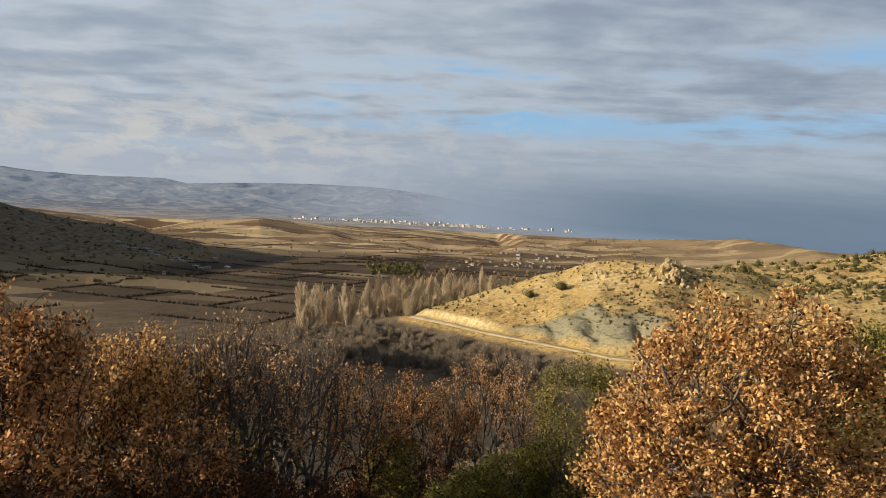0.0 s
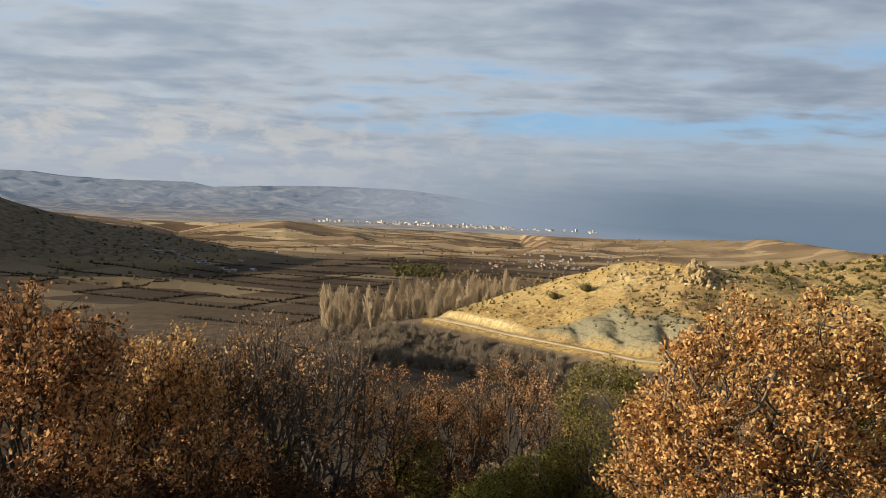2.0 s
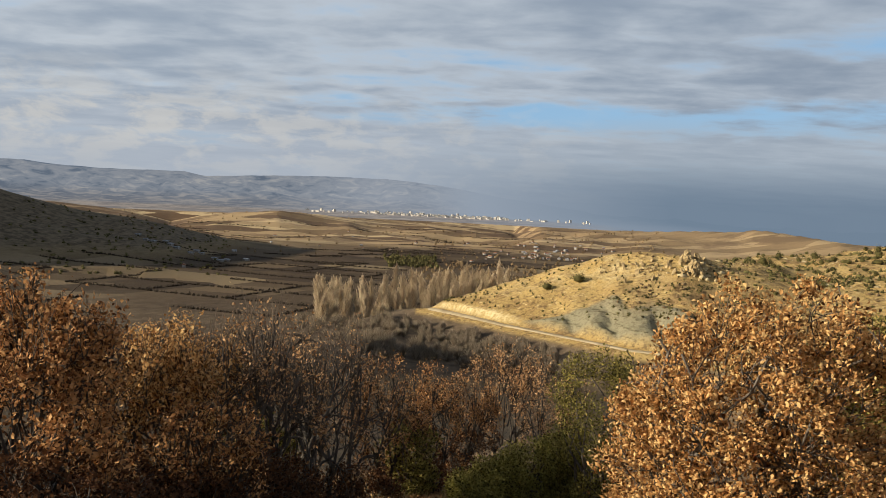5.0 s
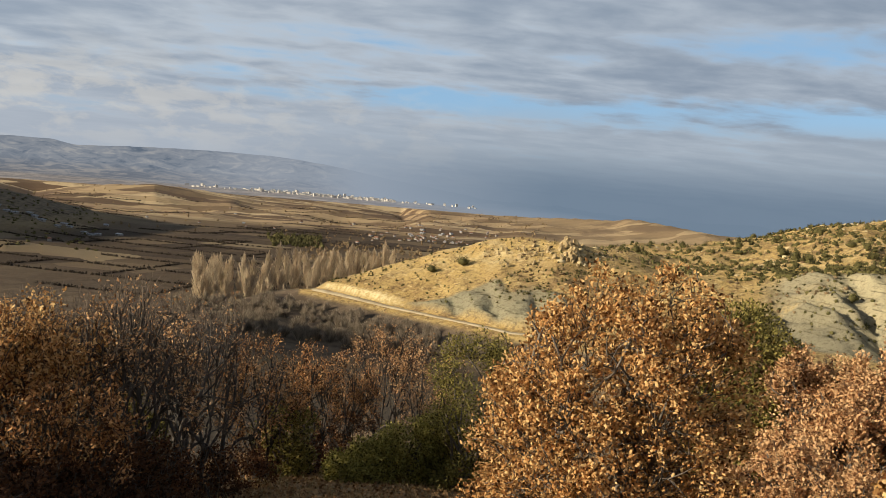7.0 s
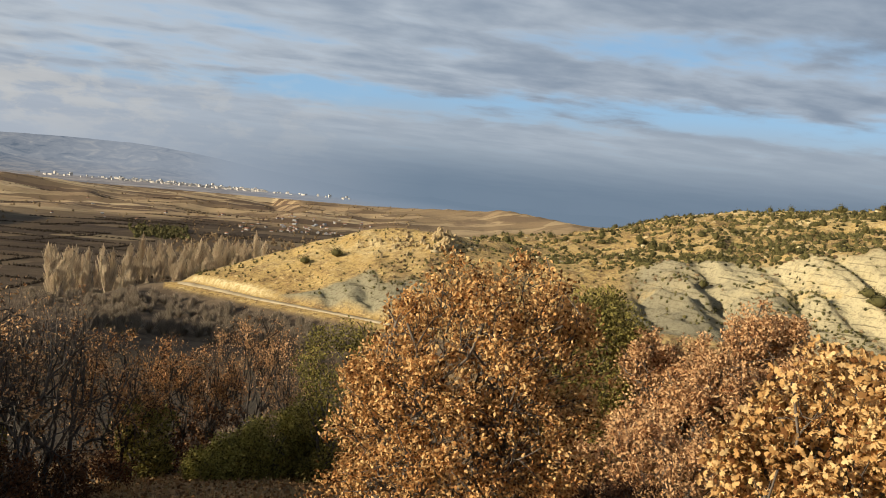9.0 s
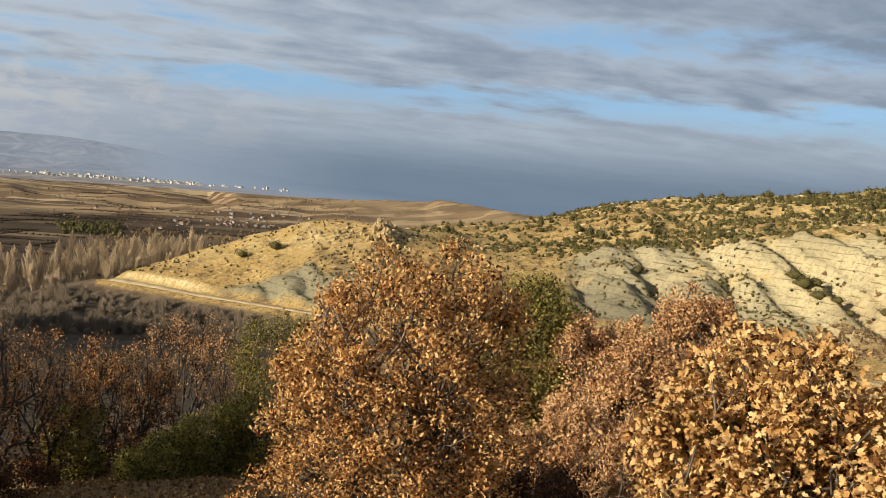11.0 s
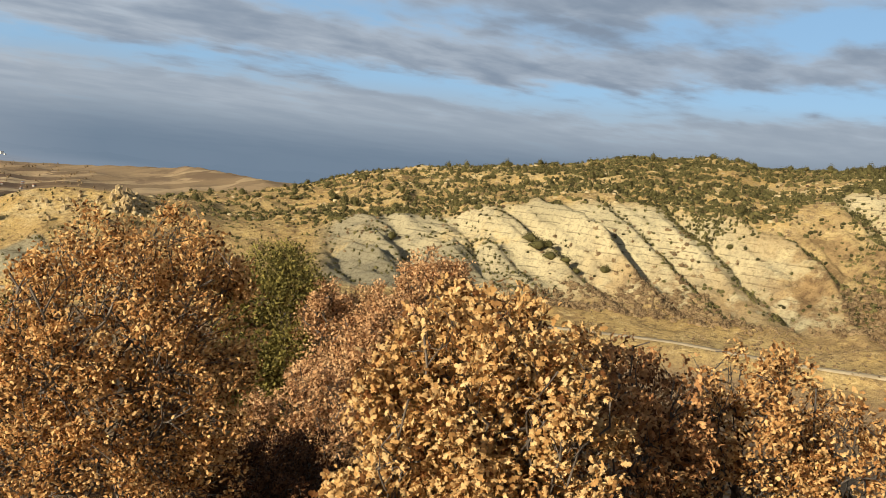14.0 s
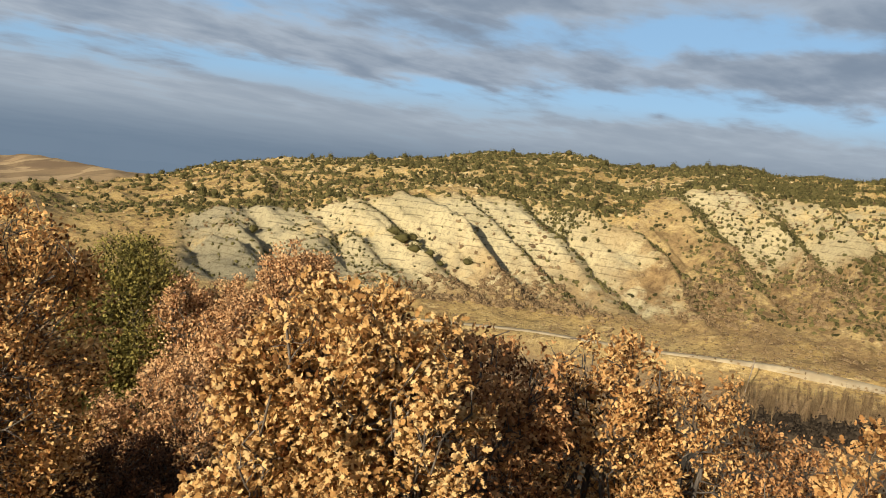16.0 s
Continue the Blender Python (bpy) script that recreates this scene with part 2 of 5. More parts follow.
def ground_material():
    m, n = material("hillside_ground")
    spot = n.add("ShaderNodeNewGeometry").outputs["Position"]

    def mask(name):
        return n.add("ShaderNodeAttribute", attribute_name=name).outputs["Fac"]
    big, mid, fine = n.noise(spot, 0.02, 5, 0.6), n.noise(spot, 0.16, 6, 0.65), n.noise(spot, 2.2, 6, 0.7)
    tan = n.mix(n.ramp(big, (0.35, 0.0), (0.65, 1.0)), (0.46, 0.312, 0.115), (0.55, 0.398, 0.162))
    tan = n.mix(n.ramp(mid, (0.42, 0.0), (0.70, 0.8)), tan, (0.22, 0.135, 0.065))
    tan = n.mix(n.ramp(n.noise(spot, 0.55, 6, 0.7), (0.50, 0.0), (0.62, 0.8)), tan, (0.17, 0.11, 0.055))
    tan = n.mix(n.ramp(n.noise(n.mapped(spot, (1, 1, 3)), 0.3, 6, 0.75), (0.54, 0.0), (0.63, 0.85)), tan, (0.63, 0.475, 0.225))
    # pale marl with dark bedding lines
    level = n.math("ADD", n.math("MULTIPLY", n.add("ShaderNodeSeparateXYZ", Vector=spot).outputs[2], 0.42), n.math("MULTIPLY", mid, 0.5))
    beds = n.math("FRACT", level)
    marl = n.mix(n.ramp(big, (0.35, 0.0), (0.62, 1.0)), (0.35, 0.305, 0.185), (0.50, 0.425, 0.255))
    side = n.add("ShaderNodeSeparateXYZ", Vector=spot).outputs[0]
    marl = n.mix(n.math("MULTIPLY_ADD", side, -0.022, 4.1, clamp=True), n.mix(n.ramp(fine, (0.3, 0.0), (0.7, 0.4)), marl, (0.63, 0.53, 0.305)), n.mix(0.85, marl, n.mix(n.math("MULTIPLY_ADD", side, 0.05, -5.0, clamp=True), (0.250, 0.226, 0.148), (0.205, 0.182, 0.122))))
    marl = n.mix(n.math("MULTIPLY", n.ramp(beds, (0.0, 1.0), (0.24, 0.0)), n.ramp(n.noise(n.mapped(spot, (1, 1, 2.5)), 0.32, 5, 0.65), (0.44, 0.0), (0.54, 0.9))), marl, (0.13, 0.11, 0.062))
    marl = n.mix(n.ramp(n.noise(spot, 0.5, 5, 0.7), (0.52, 0.0), (0.66, 0.6)), marl, (0.27, 0.24, 0.16))
    marl = n.mix(n.ramp(fine, (0.56, 0.0), (0.75, 0.5)), marl, (0.25, 0.22, 0.14))
    ochre = n.mix(n.ramp(mid, (0.35, 0.0), (0.65, 1.0)), (0.54, 0.36, 0.125), (0.68, 0.54, 0.28))
    russet = n.mix(n.ramp(mid, (0.35, 0.0), (0.65, 1.0)), (0.185, 0.118, 0.058), (0.39, 0.265, 0.120))
    # ploughed and fallow strips in the valley, the near ones darkened for its shade
    bent = n.add("ShaderNodeVectorMath", operation="ADD", **{"Vector": spot})
    n.put(bent.inputs[1], n.add("ShaderNodeVectorMath", operation="SCALE", Vector=n.add("ShaderNodeTexNoise", Vector=spot, Scale=0.004, Detail=3.0).outputs["Color"], Scale=30.0).outputs[0])
    reach = n.add("ShaderNodeVectorMath", operation="LENGTH", Vector=spot).outputs["Value"]
    side_x = n.add("ShaderNodeSeparateXYZ", Vector=spot).outputs[0]

    def plots(scale, turn, chaos):
        cells = n.add("ShaderNodeTexVoronoi", distance="CHEBYCHEV", Vector=n.mapped(bent.outputs[0], (*scale, 0.0), (0, 0, turn)), Scale=1.0, Randomness=chaos)
        return n.add("ShaderNodeSeparateColor", Color=cells.outputs["Color"]).outputs[0]
    chance = plots((0.017, 0.024), 20, 0.35)
    pale_plots = n.math("MULTIPLY_ADD", side_x, -0.006, -0.85, clamp=True)
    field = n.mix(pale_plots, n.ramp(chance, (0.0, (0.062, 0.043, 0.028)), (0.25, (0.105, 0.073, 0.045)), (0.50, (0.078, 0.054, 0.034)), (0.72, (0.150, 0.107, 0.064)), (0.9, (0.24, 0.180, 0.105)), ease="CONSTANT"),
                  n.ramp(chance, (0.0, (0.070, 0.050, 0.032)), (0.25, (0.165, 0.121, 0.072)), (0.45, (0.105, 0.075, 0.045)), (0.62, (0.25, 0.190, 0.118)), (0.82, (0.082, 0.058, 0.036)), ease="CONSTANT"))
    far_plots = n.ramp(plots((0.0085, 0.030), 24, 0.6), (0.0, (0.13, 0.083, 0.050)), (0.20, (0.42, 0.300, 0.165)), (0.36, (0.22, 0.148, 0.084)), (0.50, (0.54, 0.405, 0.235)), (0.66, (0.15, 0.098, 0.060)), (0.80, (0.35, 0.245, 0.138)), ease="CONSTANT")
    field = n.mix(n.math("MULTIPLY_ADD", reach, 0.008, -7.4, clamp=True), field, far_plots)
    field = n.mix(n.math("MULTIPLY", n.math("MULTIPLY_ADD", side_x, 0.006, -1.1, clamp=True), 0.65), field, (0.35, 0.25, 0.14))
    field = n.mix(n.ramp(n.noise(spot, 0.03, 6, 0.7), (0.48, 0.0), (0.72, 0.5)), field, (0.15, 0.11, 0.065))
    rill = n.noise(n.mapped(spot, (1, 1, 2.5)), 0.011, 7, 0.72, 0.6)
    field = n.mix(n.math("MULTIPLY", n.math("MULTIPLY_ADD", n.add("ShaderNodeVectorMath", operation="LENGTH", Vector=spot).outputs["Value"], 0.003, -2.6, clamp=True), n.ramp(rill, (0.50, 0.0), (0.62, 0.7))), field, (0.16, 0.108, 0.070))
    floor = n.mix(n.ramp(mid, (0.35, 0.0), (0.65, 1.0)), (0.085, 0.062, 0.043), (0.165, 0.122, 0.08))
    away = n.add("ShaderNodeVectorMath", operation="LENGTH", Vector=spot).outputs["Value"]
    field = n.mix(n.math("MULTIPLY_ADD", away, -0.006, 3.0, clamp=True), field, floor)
    near = n.mix(n.ramp(fine, (0.3, 0.0), (0.7, 1.0)), (0.20, 0.130, 0.070), (0.42, 0.292, 0.160))
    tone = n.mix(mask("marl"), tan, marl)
    tone = n.mix(n.math("MULTIPLY", mask("ochre"), n.ramp(n.noise(spot, 0.22, 6, 0.75), (0.38, 0.0), (0.58, 0.9))), tone, ochre)
    tone = n.mix(n.math("MULTIPLY", mask("russet"), n.ramp(n.noise(spot, 0.09, 6, 0.7), (0.38, 0.0), (0.55, 1.0))), tone, russet)
    tone = n.mix(n.ramp(n.noise(spot, 0.85, 6, 0.78), (0.50, 0.0), (0.60, 0.55)), tone, n.mix(1.0, tone, (0.42, 0.40, 0.38), "MULTIPLY"))
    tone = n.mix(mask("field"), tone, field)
    tone = n.mix(mask("cut"), tone, n.mix(n.ramp(n.noise(n.mapped(spot, (1, 1, 0.3)), 0.7, 5, 0.7), (0.4, 0.0), (0.6, 1.0)), (0.50, 0.36, 0.15), (0.74, 0.61, 0.34)))
    # shade of the western hill put into the colour as a dark tone
    tone = n.mix(n.math("MULTIPLY", mask("hill_shade"), 0.9), tone, n.mix(n.ramp(mid, (0.35, 0.0), (0.65, 1.0)), (0.062, 0.052, 0.040), (0.200, 0.155, 0.102)))
    tone = n.mix(mask("near"), tone, near)
    finish(n, tone, 0.97, n.math("ADD", n.math("MULTIPLY", mid, 1.0), n.math("MULTIPLY", fine, 0.25)), 0.8, 1.2, spec=0.1)
    return m


def distance_material():
    m, n = material("hazy_distance")
    spot = n.add("ShaderNodeNewGeometry").outputs["Position"]
    # distance haze and the fade into the sky are put into this glowing colour
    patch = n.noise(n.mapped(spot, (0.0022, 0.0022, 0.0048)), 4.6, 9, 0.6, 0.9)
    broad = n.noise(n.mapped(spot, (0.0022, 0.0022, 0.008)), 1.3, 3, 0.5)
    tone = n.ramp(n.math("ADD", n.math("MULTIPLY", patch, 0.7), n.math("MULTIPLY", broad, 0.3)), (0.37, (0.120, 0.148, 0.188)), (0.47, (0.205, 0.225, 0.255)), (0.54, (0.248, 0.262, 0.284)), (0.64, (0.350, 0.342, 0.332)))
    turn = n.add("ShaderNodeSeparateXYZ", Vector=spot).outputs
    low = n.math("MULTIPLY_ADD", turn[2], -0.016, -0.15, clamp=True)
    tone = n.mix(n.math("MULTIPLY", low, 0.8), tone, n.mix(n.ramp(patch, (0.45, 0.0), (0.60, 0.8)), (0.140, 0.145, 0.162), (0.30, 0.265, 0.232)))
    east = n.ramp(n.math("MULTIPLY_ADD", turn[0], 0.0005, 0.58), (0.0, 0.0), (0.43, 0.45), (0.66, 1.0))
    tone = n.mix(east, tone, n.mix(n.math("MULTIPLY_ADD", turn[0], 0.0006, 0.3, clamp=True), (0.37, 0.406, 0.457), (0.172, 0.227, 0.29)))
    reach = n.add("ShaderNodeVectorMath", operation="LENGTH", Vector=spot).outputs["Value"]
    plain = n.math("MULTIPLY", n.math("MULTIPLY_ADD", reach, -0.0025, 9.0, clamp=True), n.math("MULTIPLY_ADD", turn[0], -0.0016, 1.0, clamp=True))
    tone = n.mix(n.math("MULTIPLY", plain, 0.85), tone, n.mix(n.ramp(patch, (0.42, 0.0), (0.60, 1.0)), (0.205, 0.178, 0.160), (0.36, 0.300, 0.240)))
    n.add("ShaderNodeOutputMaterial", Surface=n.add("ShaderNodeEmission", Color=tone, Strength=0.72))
    return m


# ---- the lie of the land, laid out by bearing (degrees from +y) and distance ----
def by(bearing, *pairs):
    return np.interp(bearing, pairs[0::2], pairs[1::2])


def waves(seed, x, y, size, octaves=4, ridged=False):
    """Fractal value noise over arrays, in about -1..1."""
    rng = np.random.default_rng(seed)
    total, weight, norm = np.zeros(np.broadcast(x, y).shape), 1.0, 0.0
    for _ in range(octaves):
        table = rng.uniform(-1, 1, (128, 128))
        u, v = x / size + rng.uniform(0, 99), y / size + rng.uniform(0, 99)
        i, j = np.floor(u).astype(int), np.floor(v).astype(int)
        a, b = u - i, v - j
        a, b = a * a * (3 - 2 * a), b * b * (3 - 2 * b)
        i0, i1, j0, j1 = i % 128, (i + 1) % 128, j % 128, (j + 1) % 128
        value = (table[i0, j0] * (1 - a) + table[i1, j0] * a) * (1 - b) + (table[i0, j1] * (1 - a) + table[i1, j1] * a) * b
        total += weight * ((1 - 2 * np.abs(value)) if ridged else value)
        norm += weight
        weight, size = weight * 0.5, size * 0.5
    return total / norm


BEARINGS = np.concatenate((np.arange(-180, -40, 2.5), np.arange(-40, 92, 0.2), np.linspace(92, 180, 36)))
REACH = np.concatenate(([0.0], 0.4 * np.exp(np.arange(0, math.log(195 / 0.4), 0.036)), np.arange(195, 345, 1.1), np.arange(345, 470, 2.6),
                        470 * np.exp(np.arange(0, math.log(4950 / 470), 0.022))))
EYE = 1.6
GULLIES = (20, 30, 39.4, 43.6, 47.9, 51.7, 55.9, 61.2, 66.7, 71.8, 75.8, 81.2, 94.2)      # bearings at which the gullies reach the rim
GULLY_DEPTH = (3, 3, 5, 5.5, 11.5, 4, 4.5, 10, 5, 5, 9, 7, 7)


def rise(reach, el):
    return EYE + reach * np.tan(np.radians(el))


def lay_land():
    b = BEARINGS
    n = len(b)
    one = np.ones(n)
    # near heights; the rise behind the eye is unseen, added to cast shade
    near15 = by(b, -180, 2.6, -120, 2.2, -85, 1.7, -55, -0.6, -40, -2.2, -30, -3.6, -20, -4.2, 70, -4.2, 90, -3.4, 120, 2.8, 180, 2.6)
    near50 = by(b, -180, 9, -120, 8.8, -85, 6.6, -55, 1.5, -40, -0.5, -31, -3.6, -26, -7.2, -20, -13, -10, -14.5, 70, -14.5, 90, -11, 120, 14, 180, 12)
    floor_d = by(b, -180, 150, -40, 165, 0, 168, 30, 160, 60, 158, 90, 150)
    floor_z = by(b, -180, 30, -120, 34, -80, 20, -55, -20, -40, -40, -25, -47, 0, -47.5, 20, -46, 50, -43.5, 75, -42, 90, -38, 120, 34, 180, 34)
    road_d = by(b, -4, 312, -1.8, 300, 3.5, 274, 7.4, 257, 12.8, 236, 25, 215, 40, 206, 57, 206, 65, 200, 75, 197, 90, 190)
    road_z = by(b, -180, 34, -120, 36, -80, 20, -55, -25, -40, -50, -25, -54, -8, -50, -3, -42, 3.5, -42.5, 12.8, -41.2, 25, -38, 57, -36.6, 65, -36.5, 75, -34.2, 90, -33, 120, 36, 180, 36)
    foot_d = by(b, 0, 5, 12, 10, 25, 20, 35, 28, 70, 32, 90, 34) + road_d
    foot_up = by(b, -3, 0.6, -1, 4.0, 3.5, 3.8, 6, 2.2, 12, 2.5, 25, 3.0, 50, 3.5, 90, 4.0)
    rim_d = by(b, -3, 302, 1, 308, 9, 312, 13, 308, 17, 300, 24, 300, 32, 290, 40, 285, 50, 292, 58, 290, 62, 290, 66, 325, 74, 330, 90, 330)
    rim_el = by(b, -3, -8.3, -1.4, -7.65, 0.9, -6.75, 5, -5.35, 9, -4.15, 13, -3.3, 15, -3.15, 17, -3.35, 19, -4.1, 24, -4.7, 29, -4.7, 32.5, -4.0, 36, -3.35, 38, -3.8,
                41.6, -2.6, 46, -1.7, 50, -0.9, 54, -0.9, 58, -1.3, 62, -1.6, 66, 0.9, 70, 1.2, 74, 0.6, 80, 1.0, 90, 1.0)
    rim_z = rise(rim_d, rim_el)
    top_d = by(b, -3, 400, 14, 400, 19, 430, 30, 430, 50, 410, 70, 430, 90, 430)
    top_el = by(b, 14, -7.0, 17, -4.2, 19, -3.2, 24, -2.7, 27, -2.2, 30, -1.45, 33.4, -0.6, 37, 0.0, 41.5, 0.55, 49, 1.3, 53, 2.05, 58, 2.5, 60, 2.45, 62, 2.0, 66, 2.1, 71, 2.5, 72.5, 2.15, 79, 2.35, 90, 2.3)
    top_z = rise(top_d, top_el + by(b, 28, 0.0, 36, 0.2, 62, 0.3, 90, 0.2))
    # west of the spur there is no slope behind the road, only the valley floor
    spur = np.clip((b + 3.2) / 1.6, 0, 1)
    valley = by(b, -180, 40, -100, 34, -60, -20, -42, -54, -20, -58, 0, -58, 90, -40, 120, 0, 180, 40)
    rim_z = spur * rim_z + (1 - spur) * np.minimum(valley, -43.5 * (b > -40) + valley * (b <= -40))
    foot_z = np.where(b > -3.2, road_z + foot_up * spur, road_z)
    top_z = np.where(b > 14, top_z, by(b, -180, 40, -100, 34, -60, -20, -42, -58, -20, -59, 10, -57, 14, -50))
    back_z = by(b, -180, 40, -100, 30, -60, -30, -42, -60, 14, -61, 20, -45, 30, -35, 90, -20, 120, 0, 180, 40)
    wide_z = by(b, -180, 40, -100, 20, -60, -50, -42, -63, 30, -63, 60, -70, 120, -30, 180, 40)
    height = np.zeros((n, len(REACH)))
    for i in range(n):
        d = [0, 15, 50, floor_d[i], road_d[i] - 14, road_d[i] - 3.4, road_d[i] + 3.2, foot_d[i], rim_d[i], top_d[i], top_d[i] + 180, 900, 1500, 2100, 2500, 3000, 5000]
        far = by(b[i], -60, -58, -20, -56, 0, -57, 26, -58, 40, -70)
        z = [0, near15[i], near50[i], floor_z[i], min(floor_z[i] + 1, road_z[i]) if b[i] > -4 else road_z[i], road_z[i], road_z[i], foot_z[i], rim_z[i], top_z[i], back_z[i], wide_z[i],
             far - 7, far - 5, -72, -90, -135]
        height[i] = np.interp(REACH, d, z)
    # soften the kinks
    for _ in range(2):
        height[:, 2:-2] = (height[:, :-4] + 2 * height[:, 1:-3] + 3 * height[:, 2:-2] + 2 * height[:, 3:-1] + height[:, 4:]) / 9
    view = (b > -40) & (b < 91)
    rows = np.where(view)[0]
    for _ in range(3):
        height[rows[2:-2]] = (height[rows[:-4]] + 2 * height[rows[1:-3]] + 3 * height[rows[2:-2]] + 2 * height[rows[3:-1]] + height[rows[4:]]) / 9
    B, D = np.meshgrid(b, REACH, indexing="ij")
    X, Y = D * np.sin(np.radians(B)), D * np.cos(np.radians(B))
    # unseen ridges added to the west to keep the stream and the shaded hill out of the sun
    before = height.copy()
    crest_x = np.interp(Y, (-200, 60, 284, 690), (-380, -390, -400, -400))
    crest_z = np.interp(Y, (-400, -150, 0, 55, 115, 165, 203, 238, 278, 340, 500, 900), (70, 105, 112, 112, 98, 85, 60, 25, -12, -40, -70, -250))
    lift = crest_z - np.where(X > crest_x, 0.62, 0.25) * np.abs(X - crest_x) + 3 * waves(5, X, Y, 60)
    lift = np.where((B < -10) & (B > -140) & (D > 230), lift - 40 * np.clip((270 - D) / 40, 0, 1), -200)
    outer = np.interp(Y, (300, 390, 430, 480, 760, 850, 950, 1100, 1400), (-60, 0, 60, 112, 120, 90, 20, -60, -300)) - 0.6 * np.abs(X + 700)
    outer = np.where(X < -250, outer, -200)
    # the long shaded hill that sinks eastwards into the fields
    hill_el = by(b, -180, 6, -60, 6, -45, 4.0, -38, 1.6, -30.9, -0.79, -29, -1.30, -26.6, -1.85, -23.1, -2.3, -19.3, -2.89, -13.4, -3.52, -9, -3.95, 0, -5)
    foot_w = by(b, -60, 640, -26, 640, -20, 605, -12, 560)[:, None]
    crest = (rise(900, hill_el) + 60)[:, None]
    share = np.clip((D - foot_w) / (900 - foot_w), 0, 1)
    shoulder = -60 + crest * (0.55 * share + 0.45 * share ** 2) - 0.12 * np.clip(D - 900, 0, 900)
    shoulder = shoulder + np.clip(crest / 20, 0, 1) * np.clip(share * 3, 0, 1) * np.clip((900 - D) / 60, 0.15, 1) * (3.0 * waves(6, X, Y, 90, 4, True) + 1.2 * waves(7, X, Y, 26, 3))
    shoulder = shoulder - 30 * np.clip((B + 24) / 15, 0, 1) ** 2
    shoulder = np.where((B < -7) & (B > -120) & (D > foot_w - 60) & (D < 1700), shoulder, -250)
    for top, soft in ((lift, 9.0), (outer, 9.0), (shoulder, 3.0)):
        gap = np.clip((top - height) / soft, -30, 30)
        height = height + soft * np.log1p(np.exp(gap)) * (gap > -12)
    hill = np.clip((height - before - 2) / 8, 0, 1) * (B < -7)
    # rolling plateau, its skyline broken into knolls and low scarps
    sky_el = by(b, -60, -1.2, -31, -1.3, -28, -1.41, -24, -1.76, -22, -2.2, -20.9, -2.5, -19, -2.0, -16.7, -1.63, -13.5, -1.41, -10.3, -1.61, -6.5, -1.86, -3, -1.92, -1, -1.85, 2, -2.0,
                4.1, -2.3, 5.5, -1.94, 8.2, -1.86, 10, -1.75, 12.2, -1.58, 16, -1.50, 19.6, -1.32, 20.7, -1.10, 22, -1.18, 23.6, -1.32, 26.7, -1.62, 30, -2.2, 34, -3.2)
    far_d = by(b, -31, 1700, -20, 1600, -13.5, 1500, -5, 1700, 4, 1750, 6, 1480, 12, 1500, 20, 1300, 26, 1150)
    crown = rise(far_d, sky_el)[:, None]
    far_d = far_d[:, None]
    way_up = np.clip((D - 900) / (far_d - 900), 0, 1)
    table = -62 + (crown + 62) * (0.5 * way_up + 0.5 * way_up ** 3) - 0.09 * np.clip(D - far_d, 0, 900)
    rugged = np.clip(way_up * 3, 0, 1) * np.clip((far_d - D) / 200, 0.3, 1)
    table = table + rugged * (8.0 * waves(11, X, Y, 260, 4) + 9.0 * (waves(12, X, Y, 150, 4, True) - 0.25))
    scarp = np.clip((B - 2.5) / 1.5, 0, 1) * np.clip((13 - B) / 2, 0, 1) * np.exp(-(((D - far_d + 190) / 100) ** 2))
    table = table + scarp * 11.0 * (waves(14, X * 1.0, Y * 0.6, 75, 3, True) - 0.4)
    blend = np.clip((D - 900) / 150, 0, 1) * np.clip((far_d + 600 - D) / 150, 0, 1) * np.clip((B + 62) / 20, 0, 1) * np.clip((36 - B) / 5, 0, 1)
    height = height + blend * (np.maximum(table, np.where(hill > 0.2, height, -200)) - height)
    # badland spurs: long skewed teeth with gentle western and steep eastern sides
    t = np.clip((D - foot_d[:, None]) / (rim_d - foot_d)[:, None], -0.6, 1.6)
    slope = np.clip(1.0 - np.abs(t - 0.5) / 0.62, 0, 1) ** 0.7
    u = B - 9.0 * (1 - t) + 0.35 * waves(21, B * 6, D * 0.25, 9, 3)
    phase = np.interp(u, GULLIES, np.arange(len(GULLIES)))
    tooth = np.mod(phase, 1.0)
    saw = np.where(tooth < 0.66, tooth / 0.66, (1 - tooth) / 0.34)
    tooth2 = np.mod(phase * 2.6 + 0.3, 1.0)
    saw2 = np.where(tooth2 < 0.7, tooth2 / 0.7, (1 - tooth2) / 0.3)
    bad = np.clip((B - 29) / 6, 0, 1) * np.clip((84 - B) / 4, 0, 1)
    depth = np.array(GULLY_DEPTH)[np.clip(np.floor(phase).astype(int) + 1, 0, len(GULLIES) - 1)]
    height += bad * slope * np.clip((B - 38 - 6 * (1 - t)) / 5, 0.12, 1) * (depth * saw - 3.2 + (0.7 + 0.16 * depth) * (saw2 - 0.5))
    domes = np.clip((B - 30) / 3, 0, 1) * np.clip((45 - B) / 3, 0, 1)
    height += domes * slope * (7.0 * np.abs(np.sin((B + 3 * t - 1.7) * 0.60)) ** 0.8 - 4.4 + 1.6 * waves(37, X, Y, 9, 3, True) + 0.5 * np.sin(height * 2.6))
    # small marl mounds and gullies at the spur's foot
    fan_top = by(B, 5.0, 0.0, 8.5, 0.22, 11.4, 0.44, 12.6, 0.32, 14.2, 0.40, 16.5, 0.34, 19.0, 0.0) + 0.07 * waves(42, X, Y, 14, 3)
    mound = np.clip((fan_top - t) / 0.06, 0, 1) * np.clip((D - road_d[:, None] - 4) / 3, 0, 1) * (B > 5) * (B < 19)
    height += mound * 3.6 * np.clip((fan_top - t) / 0.3, 0, 1) * (np.abs(np.sin((B - 5.2) * 0.95 + 3 * t)) + 0.4 * waves(43, X, Y, 7, 2, True))
